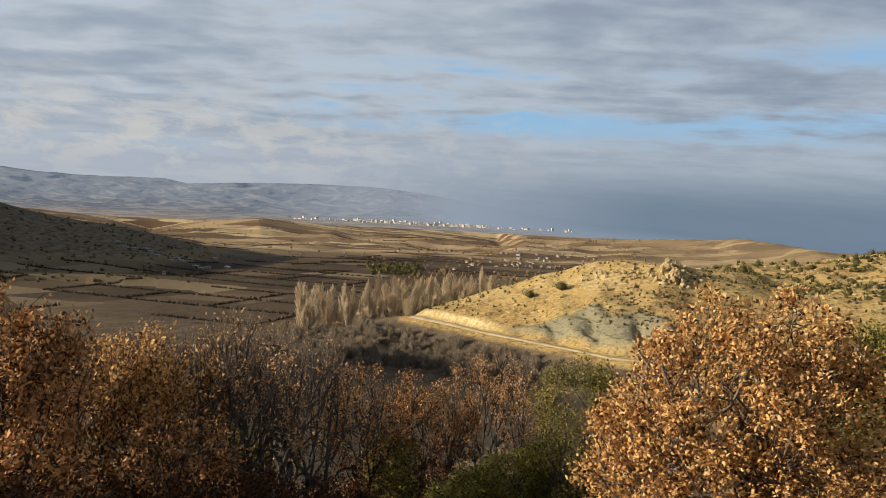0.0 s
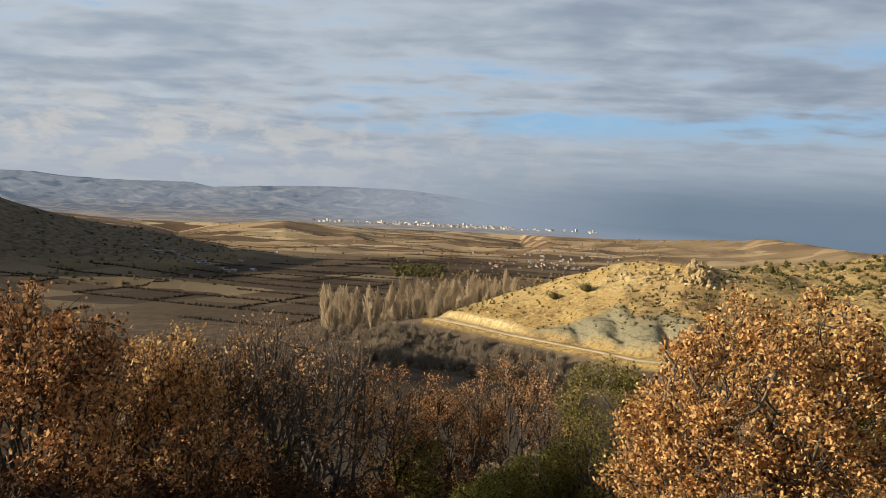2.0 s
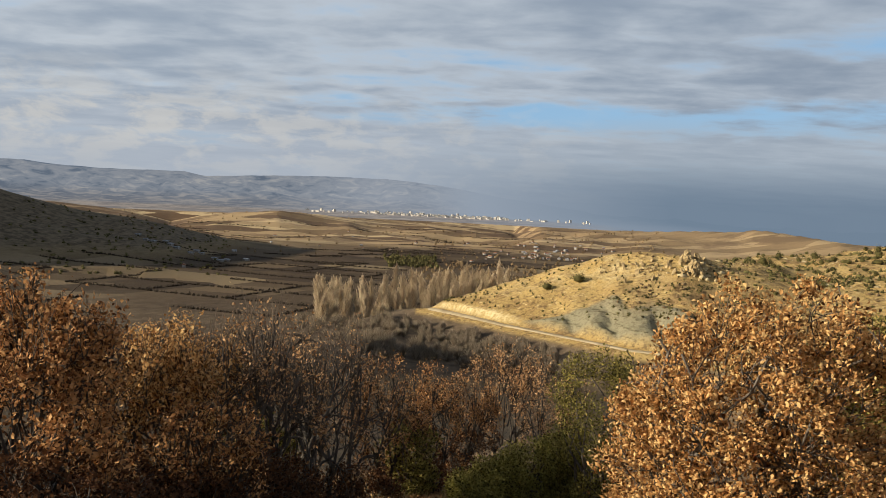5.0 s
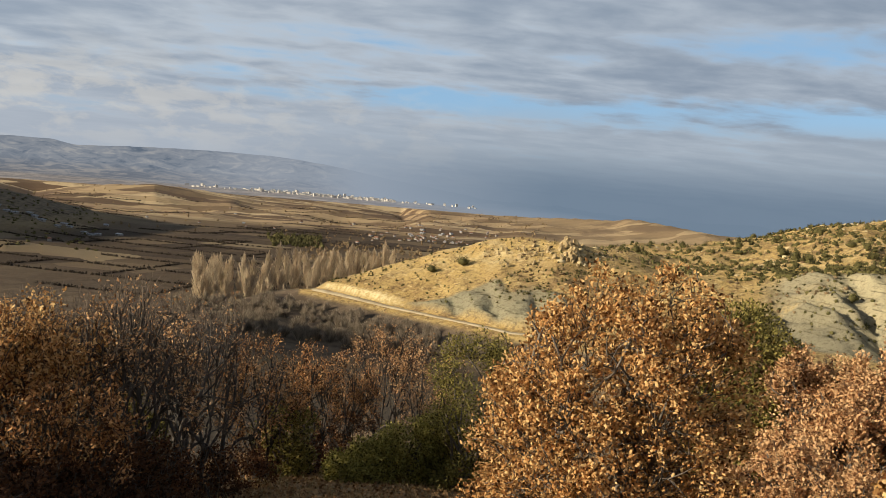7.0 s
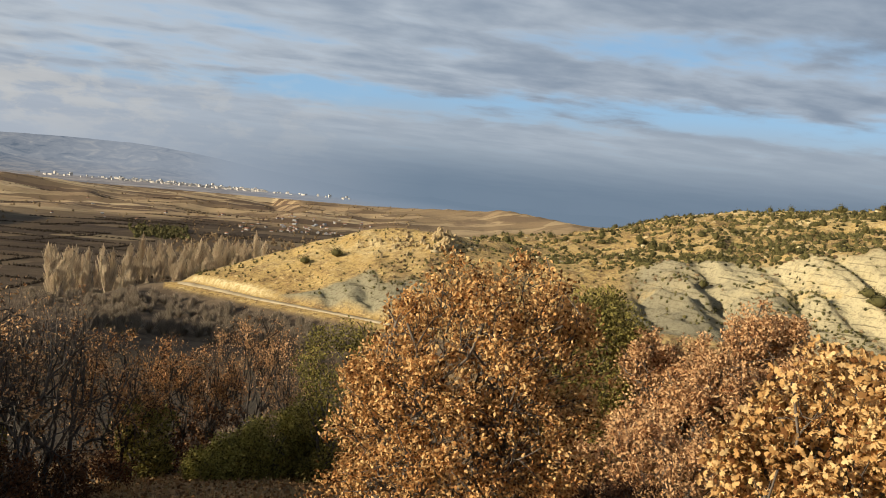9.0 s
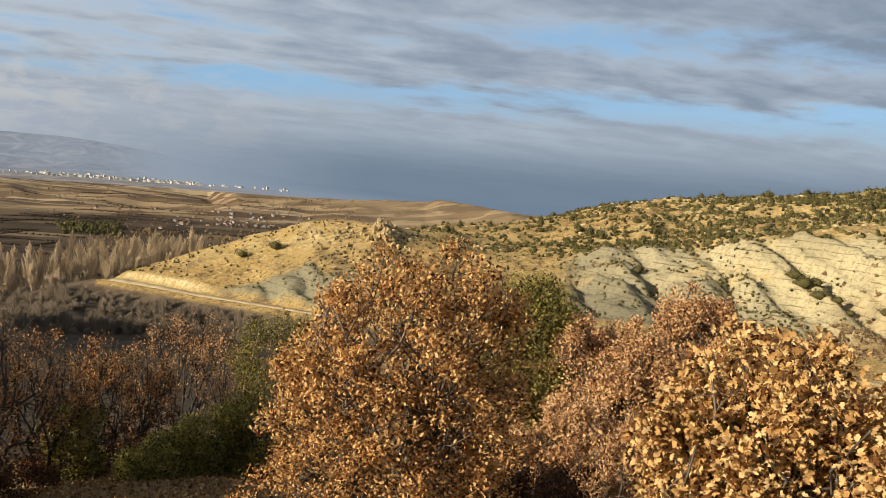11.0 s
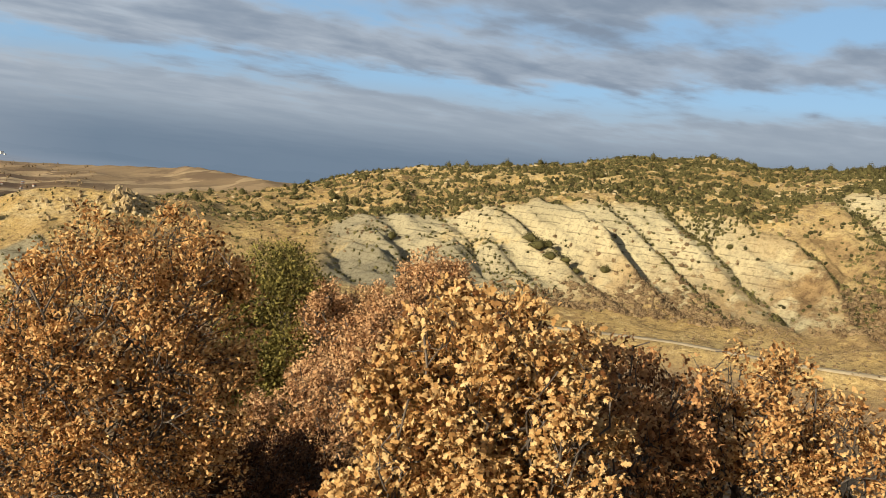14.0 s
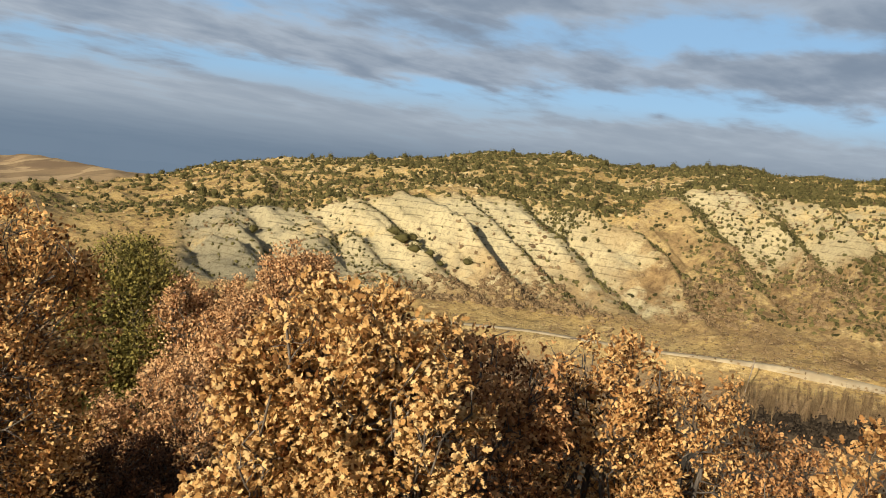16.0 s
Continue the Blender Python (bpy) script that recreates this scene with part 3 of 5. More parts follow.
    face = np.clip((B + 2) / 3, 0, 1) * np.clip((86 - B) / 3, 0, 1) * np.clip((D - road_d[:, None] - 4) / 12, 0, 1) * np.clip((560 - D) / 90, 0, 1)
    height += face * (2.0 * waves(31, X, Y, 34, 4, True) - 0.8 + 1.0 * waves(32, X, Y, 9, 3))
    height += face * 2.2 * waves(34, X, Y, 75, 3) * np.clip((24 - B) / 4, 0, 1)
    height += bad * slope * (0.8 * waves(35, u * 3.0, D * 0.02, 1.6, 3, True) + 2.6 * (waves(36, u, t * 5.0, 2.4, 4, True) - 0.3))
    upper = face * np.clip((D - rim_d[:, None]) / 25, 0, 1) * np.clip((B - 17) / 4, 0, 1)
    height += upper * (2.2 * waves(33, X, Y, 26, 4, True) - 0.4)
    # road cut on the nose of the spur
    cut = np.exp(-(((B - 1.6) / 2.3) ** 4)) * np.clip(1 - np.abs(D - road_d[:, None] - 4.5) / 2.2, 0, 1)
    height += 0.8 * cut * (1 + 0.6 * waves(41, X, Y, 3.0, 2))
    near = np.clip((D - 1.5) / 5, 0, 1) * np.clip((190 - D) / 60, 0, 1)
    height += near * (0.10 * waves(51, X, Y, 1.6, 3) + np.clip(D / 60, 0, 1) * 0.9 * waves(52, X, Y, 14, 3))
    masks = {
        "marl": np.clip(bad * np.clip((slope - 0.12) * 3.2, 0, 1) * np.clip(1.35 - np.clip((u - 56) / 4, 0, 1.2) + 0.75 * np.clip((u - 64.5) / 2, 0, 1) * np.clip((t - 0.35) / 0.1, 0, 1), 0, 1)
                        + domes * np.clip(slope * 3, 0, 1) + mound + 0.25 * waves(61, X, Y, 40, 4) * bad, 0, 1),
        "ochre": np.clip(np.clip((waves(62, X, Y, 45, 4) - 0.02) * 3.0, 0, 1) * face * (0.35 + 0.65 * np.clip((B - 24) / 8, 0, 1)) * (t > 0.55)
                         + cut * 1.5 + np.exp(-(((B - 12) / 6) ** 2)) * 0.75 * np.clip(1 - np.abs(t - 0.8) / 0.35, 0, 1) * face, 0, 1),
        "russet": np.clip((0.9 * np.clip(1 - np.abs(t - 0.15) / 0.4, 0, 1) * (B > 46) * np.clip((B - 46) / 8, 0, 1) + 0.9 * np.clip((u - 56) / 6, 0, 1) * np.clip((0.95 - t) / 0.3, 0, 1) * (1 - np.clip((u - 65) / 2, 0, 1) * np.clip((t - 0.4) / 0.1, 0, 1))
                           + 1.1 * np.clip((B - 70) / 5, 0, 1) * np.clip((0.55 - t) / 0.2, 0, 1) + 0.22 * np.clip(-t / 0.1, 0, 1) * np.clip((B - 36) / 6, 0, 1) + 0.5 * np.exp(-(((B - 22) / 4) ** 2)) * (t > 0.4) + 1.3 * np.exp(-(((B - 17) / 5) ** 2)) * np.clip(1 - np.abs(t - 0.45) / 0.34, 0, 1)) * face
                          + 0.5 * hill, 0, 1),
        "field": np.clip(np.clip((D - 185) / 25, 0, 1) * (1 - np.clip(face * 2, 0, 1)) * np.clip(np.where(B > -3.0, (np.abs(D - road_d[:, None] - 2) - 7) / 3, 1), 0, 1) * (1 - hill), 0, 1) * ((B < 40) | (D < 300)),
        # where the western hill is darkened to stand for its shade
        "hill_shade": hill * np.clip((D - 300) / 60, 0, 1),
        "cut": np.clip(1.6 * np.exp(-(((B - 1.4) / 2.9) ** 4)) * np.clip((D - road_d[:, None] - 2.6) / 1.0, 0, 1) * np.clip((foot_d[:, None] + 1.5 - D) / 1.5, 0, 1), 0, 1),
        "near": np.clip((215 - D) / 25, 0, 1) * np.clip((road_d[:, None] - 8 - D) / 6, 0, 1),
    }
    return X, Y, height, masks, road_d, foot_d, rim_d, top_d


LX, LY, LAND, MASKS, ROAD_D, FOOT_D, RIM_D, TOP_D = lay_land()


def land(x, y):
    """The ground's height at a place."""
    d, a = math.hypot(x, y), math.degrees(math.atan2(x, y))
    i = min(max(int(np.searchsorted(BEARINGS, a)) - 1, 0), len(BEARINGS) - 2)
    j = min(max(int(np.searchsorted(REACH, d)) - 1, 0), len(REACH) - 2)
    s = min(max((a - BEARINGS[i]) / (BEARINGS[i + 1] - BEARINGS[i]), 0), 1)
    r = min(max((d - REACH[j]) / (REACH[j + 1] - REACH[j]), 0), 1)
    return float((LAND[i, j] * (1 - s) + LAND[i + 1, j] * s) * (1 - r) + (LAND[i, j + 1] * (1 - s) + LAND[i + 1, j + 1] * s) * r)


def spot(az, d, sink=0.0):
    x, y = d * math.sin(radians(az)), d * math.cos(radians(az))
    return Vector((x, y, land(x, y) - sink))


def mesh_of(name, points, faces, mat, smooth=False):
    """A mesh from arrays of points and of faces with equal corners."""
    me = bpy.data.meshes.new(name)
    faces = np.asarray(faces, dtype=np.int32)
    me.vertices.add(len(points))
    me.vertices.foreach_set("co", np.asarray(points, dtype=np.float32).ravel())
    me.loops.add(faces.size)
    me.loops.foreach_set("vertex_index", faces.ravel())
    me.polygons.add(len(faces))
    me.polygons.foreach_set("loop_start", np.arange(0, faces.size, faces.shape[1], dtype=np.int32))
    if smooth:
        me.polygons.foreach_set("use_smooth", np.ones(len(faces), dtype=bool))
    me.update(calc_edges=True)
    me.validate()
    me.materials.append(mat)
    return me


def part(name, me, parent, label=""):
    ob = new(name, me)
    ob.parent = parent
    return tagged(ob, label) if label else ob


def grid_faces(rows, columns):
    k = (np.arange(rows - 1)[:, None] * columns + np.arange(columns - 1)[None]).ravel()
    return np.stack((k, k + columns, k + columns + 1, k + 1), 1)


def build_ground():
    n, m = LAND.shape
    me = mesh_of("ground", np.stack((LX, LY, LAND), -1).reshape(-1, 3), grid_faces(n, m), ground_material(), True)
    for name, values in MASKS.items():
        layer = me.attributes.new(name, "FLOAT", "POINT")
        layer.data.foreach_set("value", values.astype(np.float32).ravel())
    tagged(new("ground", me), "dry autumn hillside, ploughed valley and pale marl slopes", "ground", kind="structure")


def build_distance():
    b = np.arange(-62, 100, 0.25)
    sky = by(b, -62, 1.5, -30, 1.25, -26, 0.98, -22, 1.12, -20, 1.1, -18.6, 0.8, -14, 1.15, -9.6, 1.28, -5.8, 1.28, -2, 1.05, 0.5, 0.7, 4.7, 0.1, 10, -0.55, 20, -0.95, 100, -1.0)
    sky = sky + 0.10 * waves(71, b * 10, b * 0, 22, 4)
    d = np.array([2460, 2800, 3200, 3650, 3900, 4150, 4350, 4500, 4600])
    share = np.array([0, 0, 0, 0, 0.02, 0.18, 0.5, 0.82, 1.0])
    B, D = np.meshgrid(b, d, indexing="ij")
    base, top = by(d, 2460, -78, 2800, -73, 3000, -72.6, 3650, -73.4, 4600, -74.5)[None], EYE + 4600 * np.tan(np.radians(sky))
    Z = base + (top[:, None] - base) * share[None] + 40 * waves(72, B * 20, D * 0.2, 30, 4) * (share * (1 - share) * 4)[None]
    a = np.radians(B)
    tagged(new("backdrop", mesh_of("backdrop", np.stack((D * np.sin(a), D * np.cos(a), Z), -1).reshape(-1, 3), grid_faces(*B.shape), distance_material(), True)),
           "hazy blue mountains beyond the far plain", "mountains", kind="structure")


def build_road():
    b = np.arange(-2.2, 89, 0.25)
    d = np.interp(b, BEARINGS, ROAD_D)
    offs = np.array([-1.8, -1.4, 0, 1.4, 1.8])
    B, O = np.meshgrid(b, offs, indexing="ij")
    D = d[:, None] + O
    a = np.radians(B)
    X, Y = D * np.sin(a), D * np.cos(a)
    Z = np.array([[land(x, y) for x, y in zip(xs, ys)] for xs, ys in zip(X, Y)])
    Z = Z + np.array([-0.3, 0.10, 0.15, 0.10, -0.3])
    tagged(new("road", mesh_of("road", np.stack((X, Y, Z), -1).reshape(-1, 3), grid_faces(*B.shape), ROAD, True)),
           "pale unpaved gravel road along the foot of the hills", "road", kind="structure")


build_ground()
build_distance()
build_road()


# ---- building blocks for plants ----
def tubes(paths, sides=5):
    """One set of points and four-cornered faces for tapered, bent stems: each path is (points, radii)."""
    points, faces, start = [], [], 0
    ring = np.linspace(0, 2 * math.pi, sides, endpoint=False)
    for line, radii in paths:
        line, radii = np.asarray(line, float), np.asarray(radii, float)
        ahead = np.gradient(line, axis=0)
        ahead /= np.linalg.norm(ahead, axis=1)[:, None] + 1e-9
        ref = np.where(np.abs(ahead[:, 2:3]) > 0.8, (1.0, 0.0, 0.0), (0.0, 0.0, 1.0))
        a = np.cross(ahead, ref)
        a /= np.linalg.norm(a, axis=1)[:, None] + 1e-9
        b = np.cross(ahead, a)
        loops = line[:, None] + radii[:, None, None] * (np.cos(ring)[None, :, None] * a[:, None] + np.sin(ring)[None, :, None] * b[:, None])
        points.append(loops.reshape(-1, 3))
        k = len(line)
        i, j = np.meshgrid(np.arange(k - 1), np.arange(sides), indexing="ij")
        n = (j + 1) % sides
        faces.append(np.stack((i * sides + j, i * sides + n, (i + 1) * sides + n, (i + 1) * sides + j), -1).reshape(-1, 4) + start)
        start += k * sides
    return np.concatenate(points), np.concatenate(faces)


def bend(rng, a, b, steps, sag, wobble):
    """A bent line from a to b."""
    t = np.linspace(0, 1, steps)[:, None]
    a, b = np.asarray(a, float), np.asarray(b, float)
    length = np.linalg.norm(b - a)
    line = a + (b - a) * t + np.array([0, 0, 1.0]) * sag * length * (t * (1 - t)) * 4
    line[1:-1] += rng.normal(0, wobble * length, (steps - 2, 3))
    return line


def fan(outline, fold, curl):
    """A leaf blade from one half of its outline: points and triangles, length 1 along x."""
    half = np.array(outline)
    whole = np.concatenate((half, half[-2:0:-1] * (1, -1)))
    whole = np.concatenate(([[0.5, 0.0]], whole))
    z = -fold * np.abs(whole[:, 1]) - curl * (whole[:, 0] - 0.5) ** 2
    k = len(whole) - 1
    return np.column_stack((whole, z)), np.array([(0, 1 + i, 1 + (i + 1) % k) for i in range(k)])


LOBED = fan(((0, 0.0), (0.16, 0.07), (0.27, 0.24), (0.38, 0.12), (0.55, 0.33), (0.67, 0.16), (0.84, 0.20), (1.0, 0.0)), 0.6, 1.0)
OVAL = fan(((0, 0.0), (0.35, 0.26), (0.75, 0.22), (1.0, 0.0)), 0.6, 1.0)
DIAMOND = (np.array([(0, 0, 0), (0.45, 0.36, -0.12), (1.0, 0, -0.1), (0.45, -0.36, -0.12)]), np.array([(0, 1, 2), (0, 2, 3)]))
LEAF = fan(((0, 0.0), (0.26, 0.22), (0.42, 0.13), (0.70, 0.29), (1.0, 0.0)), 0.6, 1.0)
PLAIN = (np.array([(0, 0, 0), (0.5, 0.30, -0.2), (1.0, 0, -0.25), (0.5, -0.30, -0.2)]), np.array([(0, 1, 2), (0, 2, 3)]))
BLADE = fan(((0, 0.03), (0.5, 0.03), (1.0, 0.0)), 0.1, 0.9)


def scatter(rng, places, aim, sizes, template, spread=0.7):
    """Blades at the places, pointing along aim and turned at random, as one set of points and triangles."""
    shape, tris = template
    n = len(places)
    x = aim / (np.linalg.norm(aim, axis=1)[:, None] + 1e-9) + rng.normal(0, spread, (n, 3))
    x /= np.linalg.norm(x, axis=1)[:, None] + 1e-9
    z = rng.normal(0, 0.9, (n, 3)) + (0, 0, 0.45) + 0.5 * aim / (np.linalg.norm(aim, axis=1)[:, None] + 1e-9)
    y = np.cross(z, x)
    y /= np.linalg.norm(y, axis=1)[:, None] + 1e-9
    z = np.cross(x, y)
    s = np.asarray(sizes)[:, None, None]
    warp = rng.uniform(0.4, 1.8, (n, 1, 1))
    wide = rng.uniform(0.8, 1.15, (n, 1, 1))
    pts = places[:, None] + s * (shape[None, :, :1] * x[:, None] + wide * shape[None, :, 1:2] * y[:, None] + warp * shape[None, :, 2:] * z[:, None])
    faces = tris[None] + (np.arange(n) * len(shape))[:, None, None]
    return pts.reshape(-1, 3), faces.reshape(-1, 3)


def thing(name, place, label, category, group="", turn=0.0):
    ob = new(name)
    ob.empty_display_size = 0.2
    ob.matrix_world = Matrix.Translation(place) @ Matrix.Rotation(turn, 4, "Z")
    return tagged(ob, label, category, group)


def crown_lobes(rng, height, base, radius, count):
    """Overlapping round masses that make up an uneven crown: centres and radii."""
    centre, up = (height + base) / 2, (height - base) / 2
    lobes = []
    for i in range(count):
        a = 2 * math.pi * (i * 0.382 + rng.uniform(-0.06, 0.06))
        v = -0.80 + 1.62 * (i + 0.5) / count + rng.uniform(-0.12, 0.12)
        r = max(0.05, 1 - abs(v) ** 2.6) ** 0.5
        size = rng.uniform(0.34, 0.52)
        lobes.append((np.array([math.cos(a) * r * (radius - size * radius * 0.75), math.sin(a) * r * (radius - size * radius * 0.75), centre + v * up * (1 - size * 0.55)]), radius * size))
    return lobes


def oak(place, height, radius, seed, leaves, label, leaf_size=0.08, leaf_count=5000, template=OVAL, base=0.25, lobes=14, twigs=260, stems=3, bark=None, name="oak_tree", group="shrubby oaks on the slope", bare_top=0.0, loose=0, fuzz=0.012, tuft_of=42, round_by=2.4, lean=(0.0, 0.0), widest=0.36):
    """A shrubby oak: forked trunk, limbs, fine twigs and a lumpy crown of dead leaves."""
    rng = np.random.default_rng(seed)
    tree = thing(name, place, label, "tree", group)
    masses = crown_lobes(rng, height * 1.06, height * base, radius, lobes)
    if base < 0.06:
        # growth down to the ground all round
        for k in range(8):
            a = 2 * math.pi * (k + rng.uniform(-0.2, 0.2)) / 8
            masses.append((np.array([radius * 0.62 * math.cos(a), radius * 0.62 * math.sin(a), height * rng.uniform(0.06, 0.2)]), radius * 0.34))
    for _ in range(lobes // 4):
        masses.append((np.array([rng.normal(0, 0.22 * radius), rng.normal(0, 0.22 * radius), height * rng.uniform(0.45, 0.72)]), radius * 0.45))
    trunk, limbs, fine = [], [], []
    forks = []
    for s in range(stems):
        a = 2 * math.pi * s / stems + rng.uniform(0, 1)
        foot = np.array([0.05 * stems * math.cos(a), 0.05 * stems * math.sin(a), -0.35])
        fork = np.array([radius * 0.22 * math.cos(a), radius * 0.22 * math.sin(a), height * rng.uniform(0.38, 0.5)])
        thick = 0.0125 * height * rng.uniform(0.8, 1.2)
        line = bend(rng, foot, fork, 7, 0.0, 0.03)
        trunk.append((line, np.linspace(thick * 1.25, thick * 0.75, 7)))
        forks.append((fork, thick * 0.75, line))
    joints = []
    for c, r in masses:
        fork, thick, line = min(forks, key=lambda f: np.linalg.norm(f[0] - c) + rng.uniform(0, 0.3))
        start = line[rng.integers(3, 7)]
        arm = bend(rng, start, c, 8, rng.uniform(-0.05, 0.12), 0.06)
        limbs.append((arm, np.linspace(thick * 0.5, 0.004 + 0.002 * height, 8)))
        joints.extend((p, c, r) for p in arm[3:])
        for _ in range(4):
            w = rng.normal(0, 1, 3)
            w[2] += 0.3
            tip = c + w / np.linalg.norm(w) * r * rng.uniform(0.35, 0.75)
            off = bend(rng, arm[rng.integers(3, 7)], tip, 6, 0.10, 0.04)
            limbs.append((off, np.linspace(thick * 0.32, 0.003, 6)))
            joints.extend((q, c, r) for q in off[2:])
    tips = []
    for _ in range(twigs):
        q, c, r = joints[rng.integers(len(joints))]
        out = q - np.array([0, 0, height * 0.35])
        v = 0.8 * out / (np.linalg.norm(out) + 1e-6) + rng.normal(0, 0.55, 3) + (0, 0, 0.35)
        v /= np.linalg.norm(v)
        tip = q + v * r * rng.uniform(0.35, 0.75)
        line = bend(rng, q, tip, 4, 0.05, 0.035)
        fine.append((line, np.linspace(0.0065, 0.0022, 4) * (0.6 + 0.13 * height)))
        tips.append((line[1:], v))
    ends = np.array([line[-1] for line, _ in tips])
    fit = np.array([1.0, 1.0, 1.0])
    fit[:2] = radius / np.percentile(np.hypot(ends[:, 0], ends[:, 1]), 88)
    fit[2] = height / np.percentile(ends[:, 2], 96)

    def inside(line):
        q = line[-1] * fit
        up = max(0.0, (q[2] / height - widest) / (1 - widest))
        return (math.hypot(q[0] - lean[0] * up, q[1] - lean[1] * up) / radius) ** round_by + up ** round_by < 1.06
    def shorten(q):
        stop = len(q[0])
        while stop > 4 and not inside(q[0][:stop]):
            stop -= 1
        return q[0][:stop], np.linspace(q[1][0], q[1][-1], stop)
    kept = [k for k in range(len(tips)) if inside(tips[k][0])]
    fine, tips = [fine[k] for k in kept], [tips[k] for k in kept]
    limbs = [(k, q) for k, q in enumerate(limbs) if k % 5 == 0 or inside(q[0])]
    boughs, limbs = [q for k, q in limbs if k % 5], [shorten(q) for k, q in limbs if k % 5 == 0]
    trunk, limbs, boughs, fine = ([(line * fit, thick) for line, thick in some] for some in (trunk, limbs, boughs, fine))
    tips = [(line * fit, v) for line, v in tips]
    part("trunk", mesh_of("trunk", *tubes(trunk, 7), bark or BARK, True), tree)
    for limb in limbs:
        part("limb", mesh_of("limb", *tubes([limb], 5), bark or BARK, True), tree)
    tagged(part("twigwork", mesh_of("twigwork", *tubes([(line[:5], thick[:5]) for line, thick in boughs] + fine, 3), bark or BARK), tree), kind="stuff")
    if leaf_count:
        # most leaves sit in tufts at the twig ends, with gaps between the tufts
        tufts = rng.integers(0, len(tips), max(12, leaf_count // tuft_of))
        pick = np.where(rng.random(leaf_count) < 0.15, rng.integers(0, len(tips), leaf_count), tufts[rng.integers(0, len(tufts), leaf_count)])
        spots = np.array([tips[k][0][rng.integers(0, len(tips[k][0]))] if rng.random() < 0.2 else tips[k][0][-1] for k in pick])
        aims = np.array([tips[k][1] for k in pick])
        spots = spots + np.clip(rng.normal(0, 1, spots.shape), -1.5, 1.5) * (0.022 + fuzz * radius + 0.55 * leaf_size)
        if bare_top:
            keep = spots[:, 2] < height * (1 - bare_top * rng.uniform(0, 1, len(spots)))
            spots, aims = spots[keep], aims[keep]
        sizes = leaf_size * rng.uniform(0.5, 1.2, len(spots))
        crown = part("crown", mesh_of("crown", *scatter(rng, spots, aims, sizes, template, 1.3), leaves), tree)
        tagged(crown, kind="stuff")
        # single leaves on the outermost twigs
        kinds = []
        for k in range(5 if loose else 0):
            kinds.append(mesh_of("leaf", *scatter(rng, np.zeros((1, 3)), np.array([[1.0, 0, 0]]), np.array([leaf_size * (0.9 + 0.08 * k)]), template, 0.2), leaves))
        for k in range(loose):
            line, v = tips[rng.integers(len(tips))]
            leaf = part("leaf", kinds[k % 5], crown)
            leaf.matrix_local = Matrix.LocRotScale(Vector(line[-1] + rng.normal(0, 0.015, 3)), Euler(rng.uniform(-1.6, 1.6, 3)), None)
    return tree


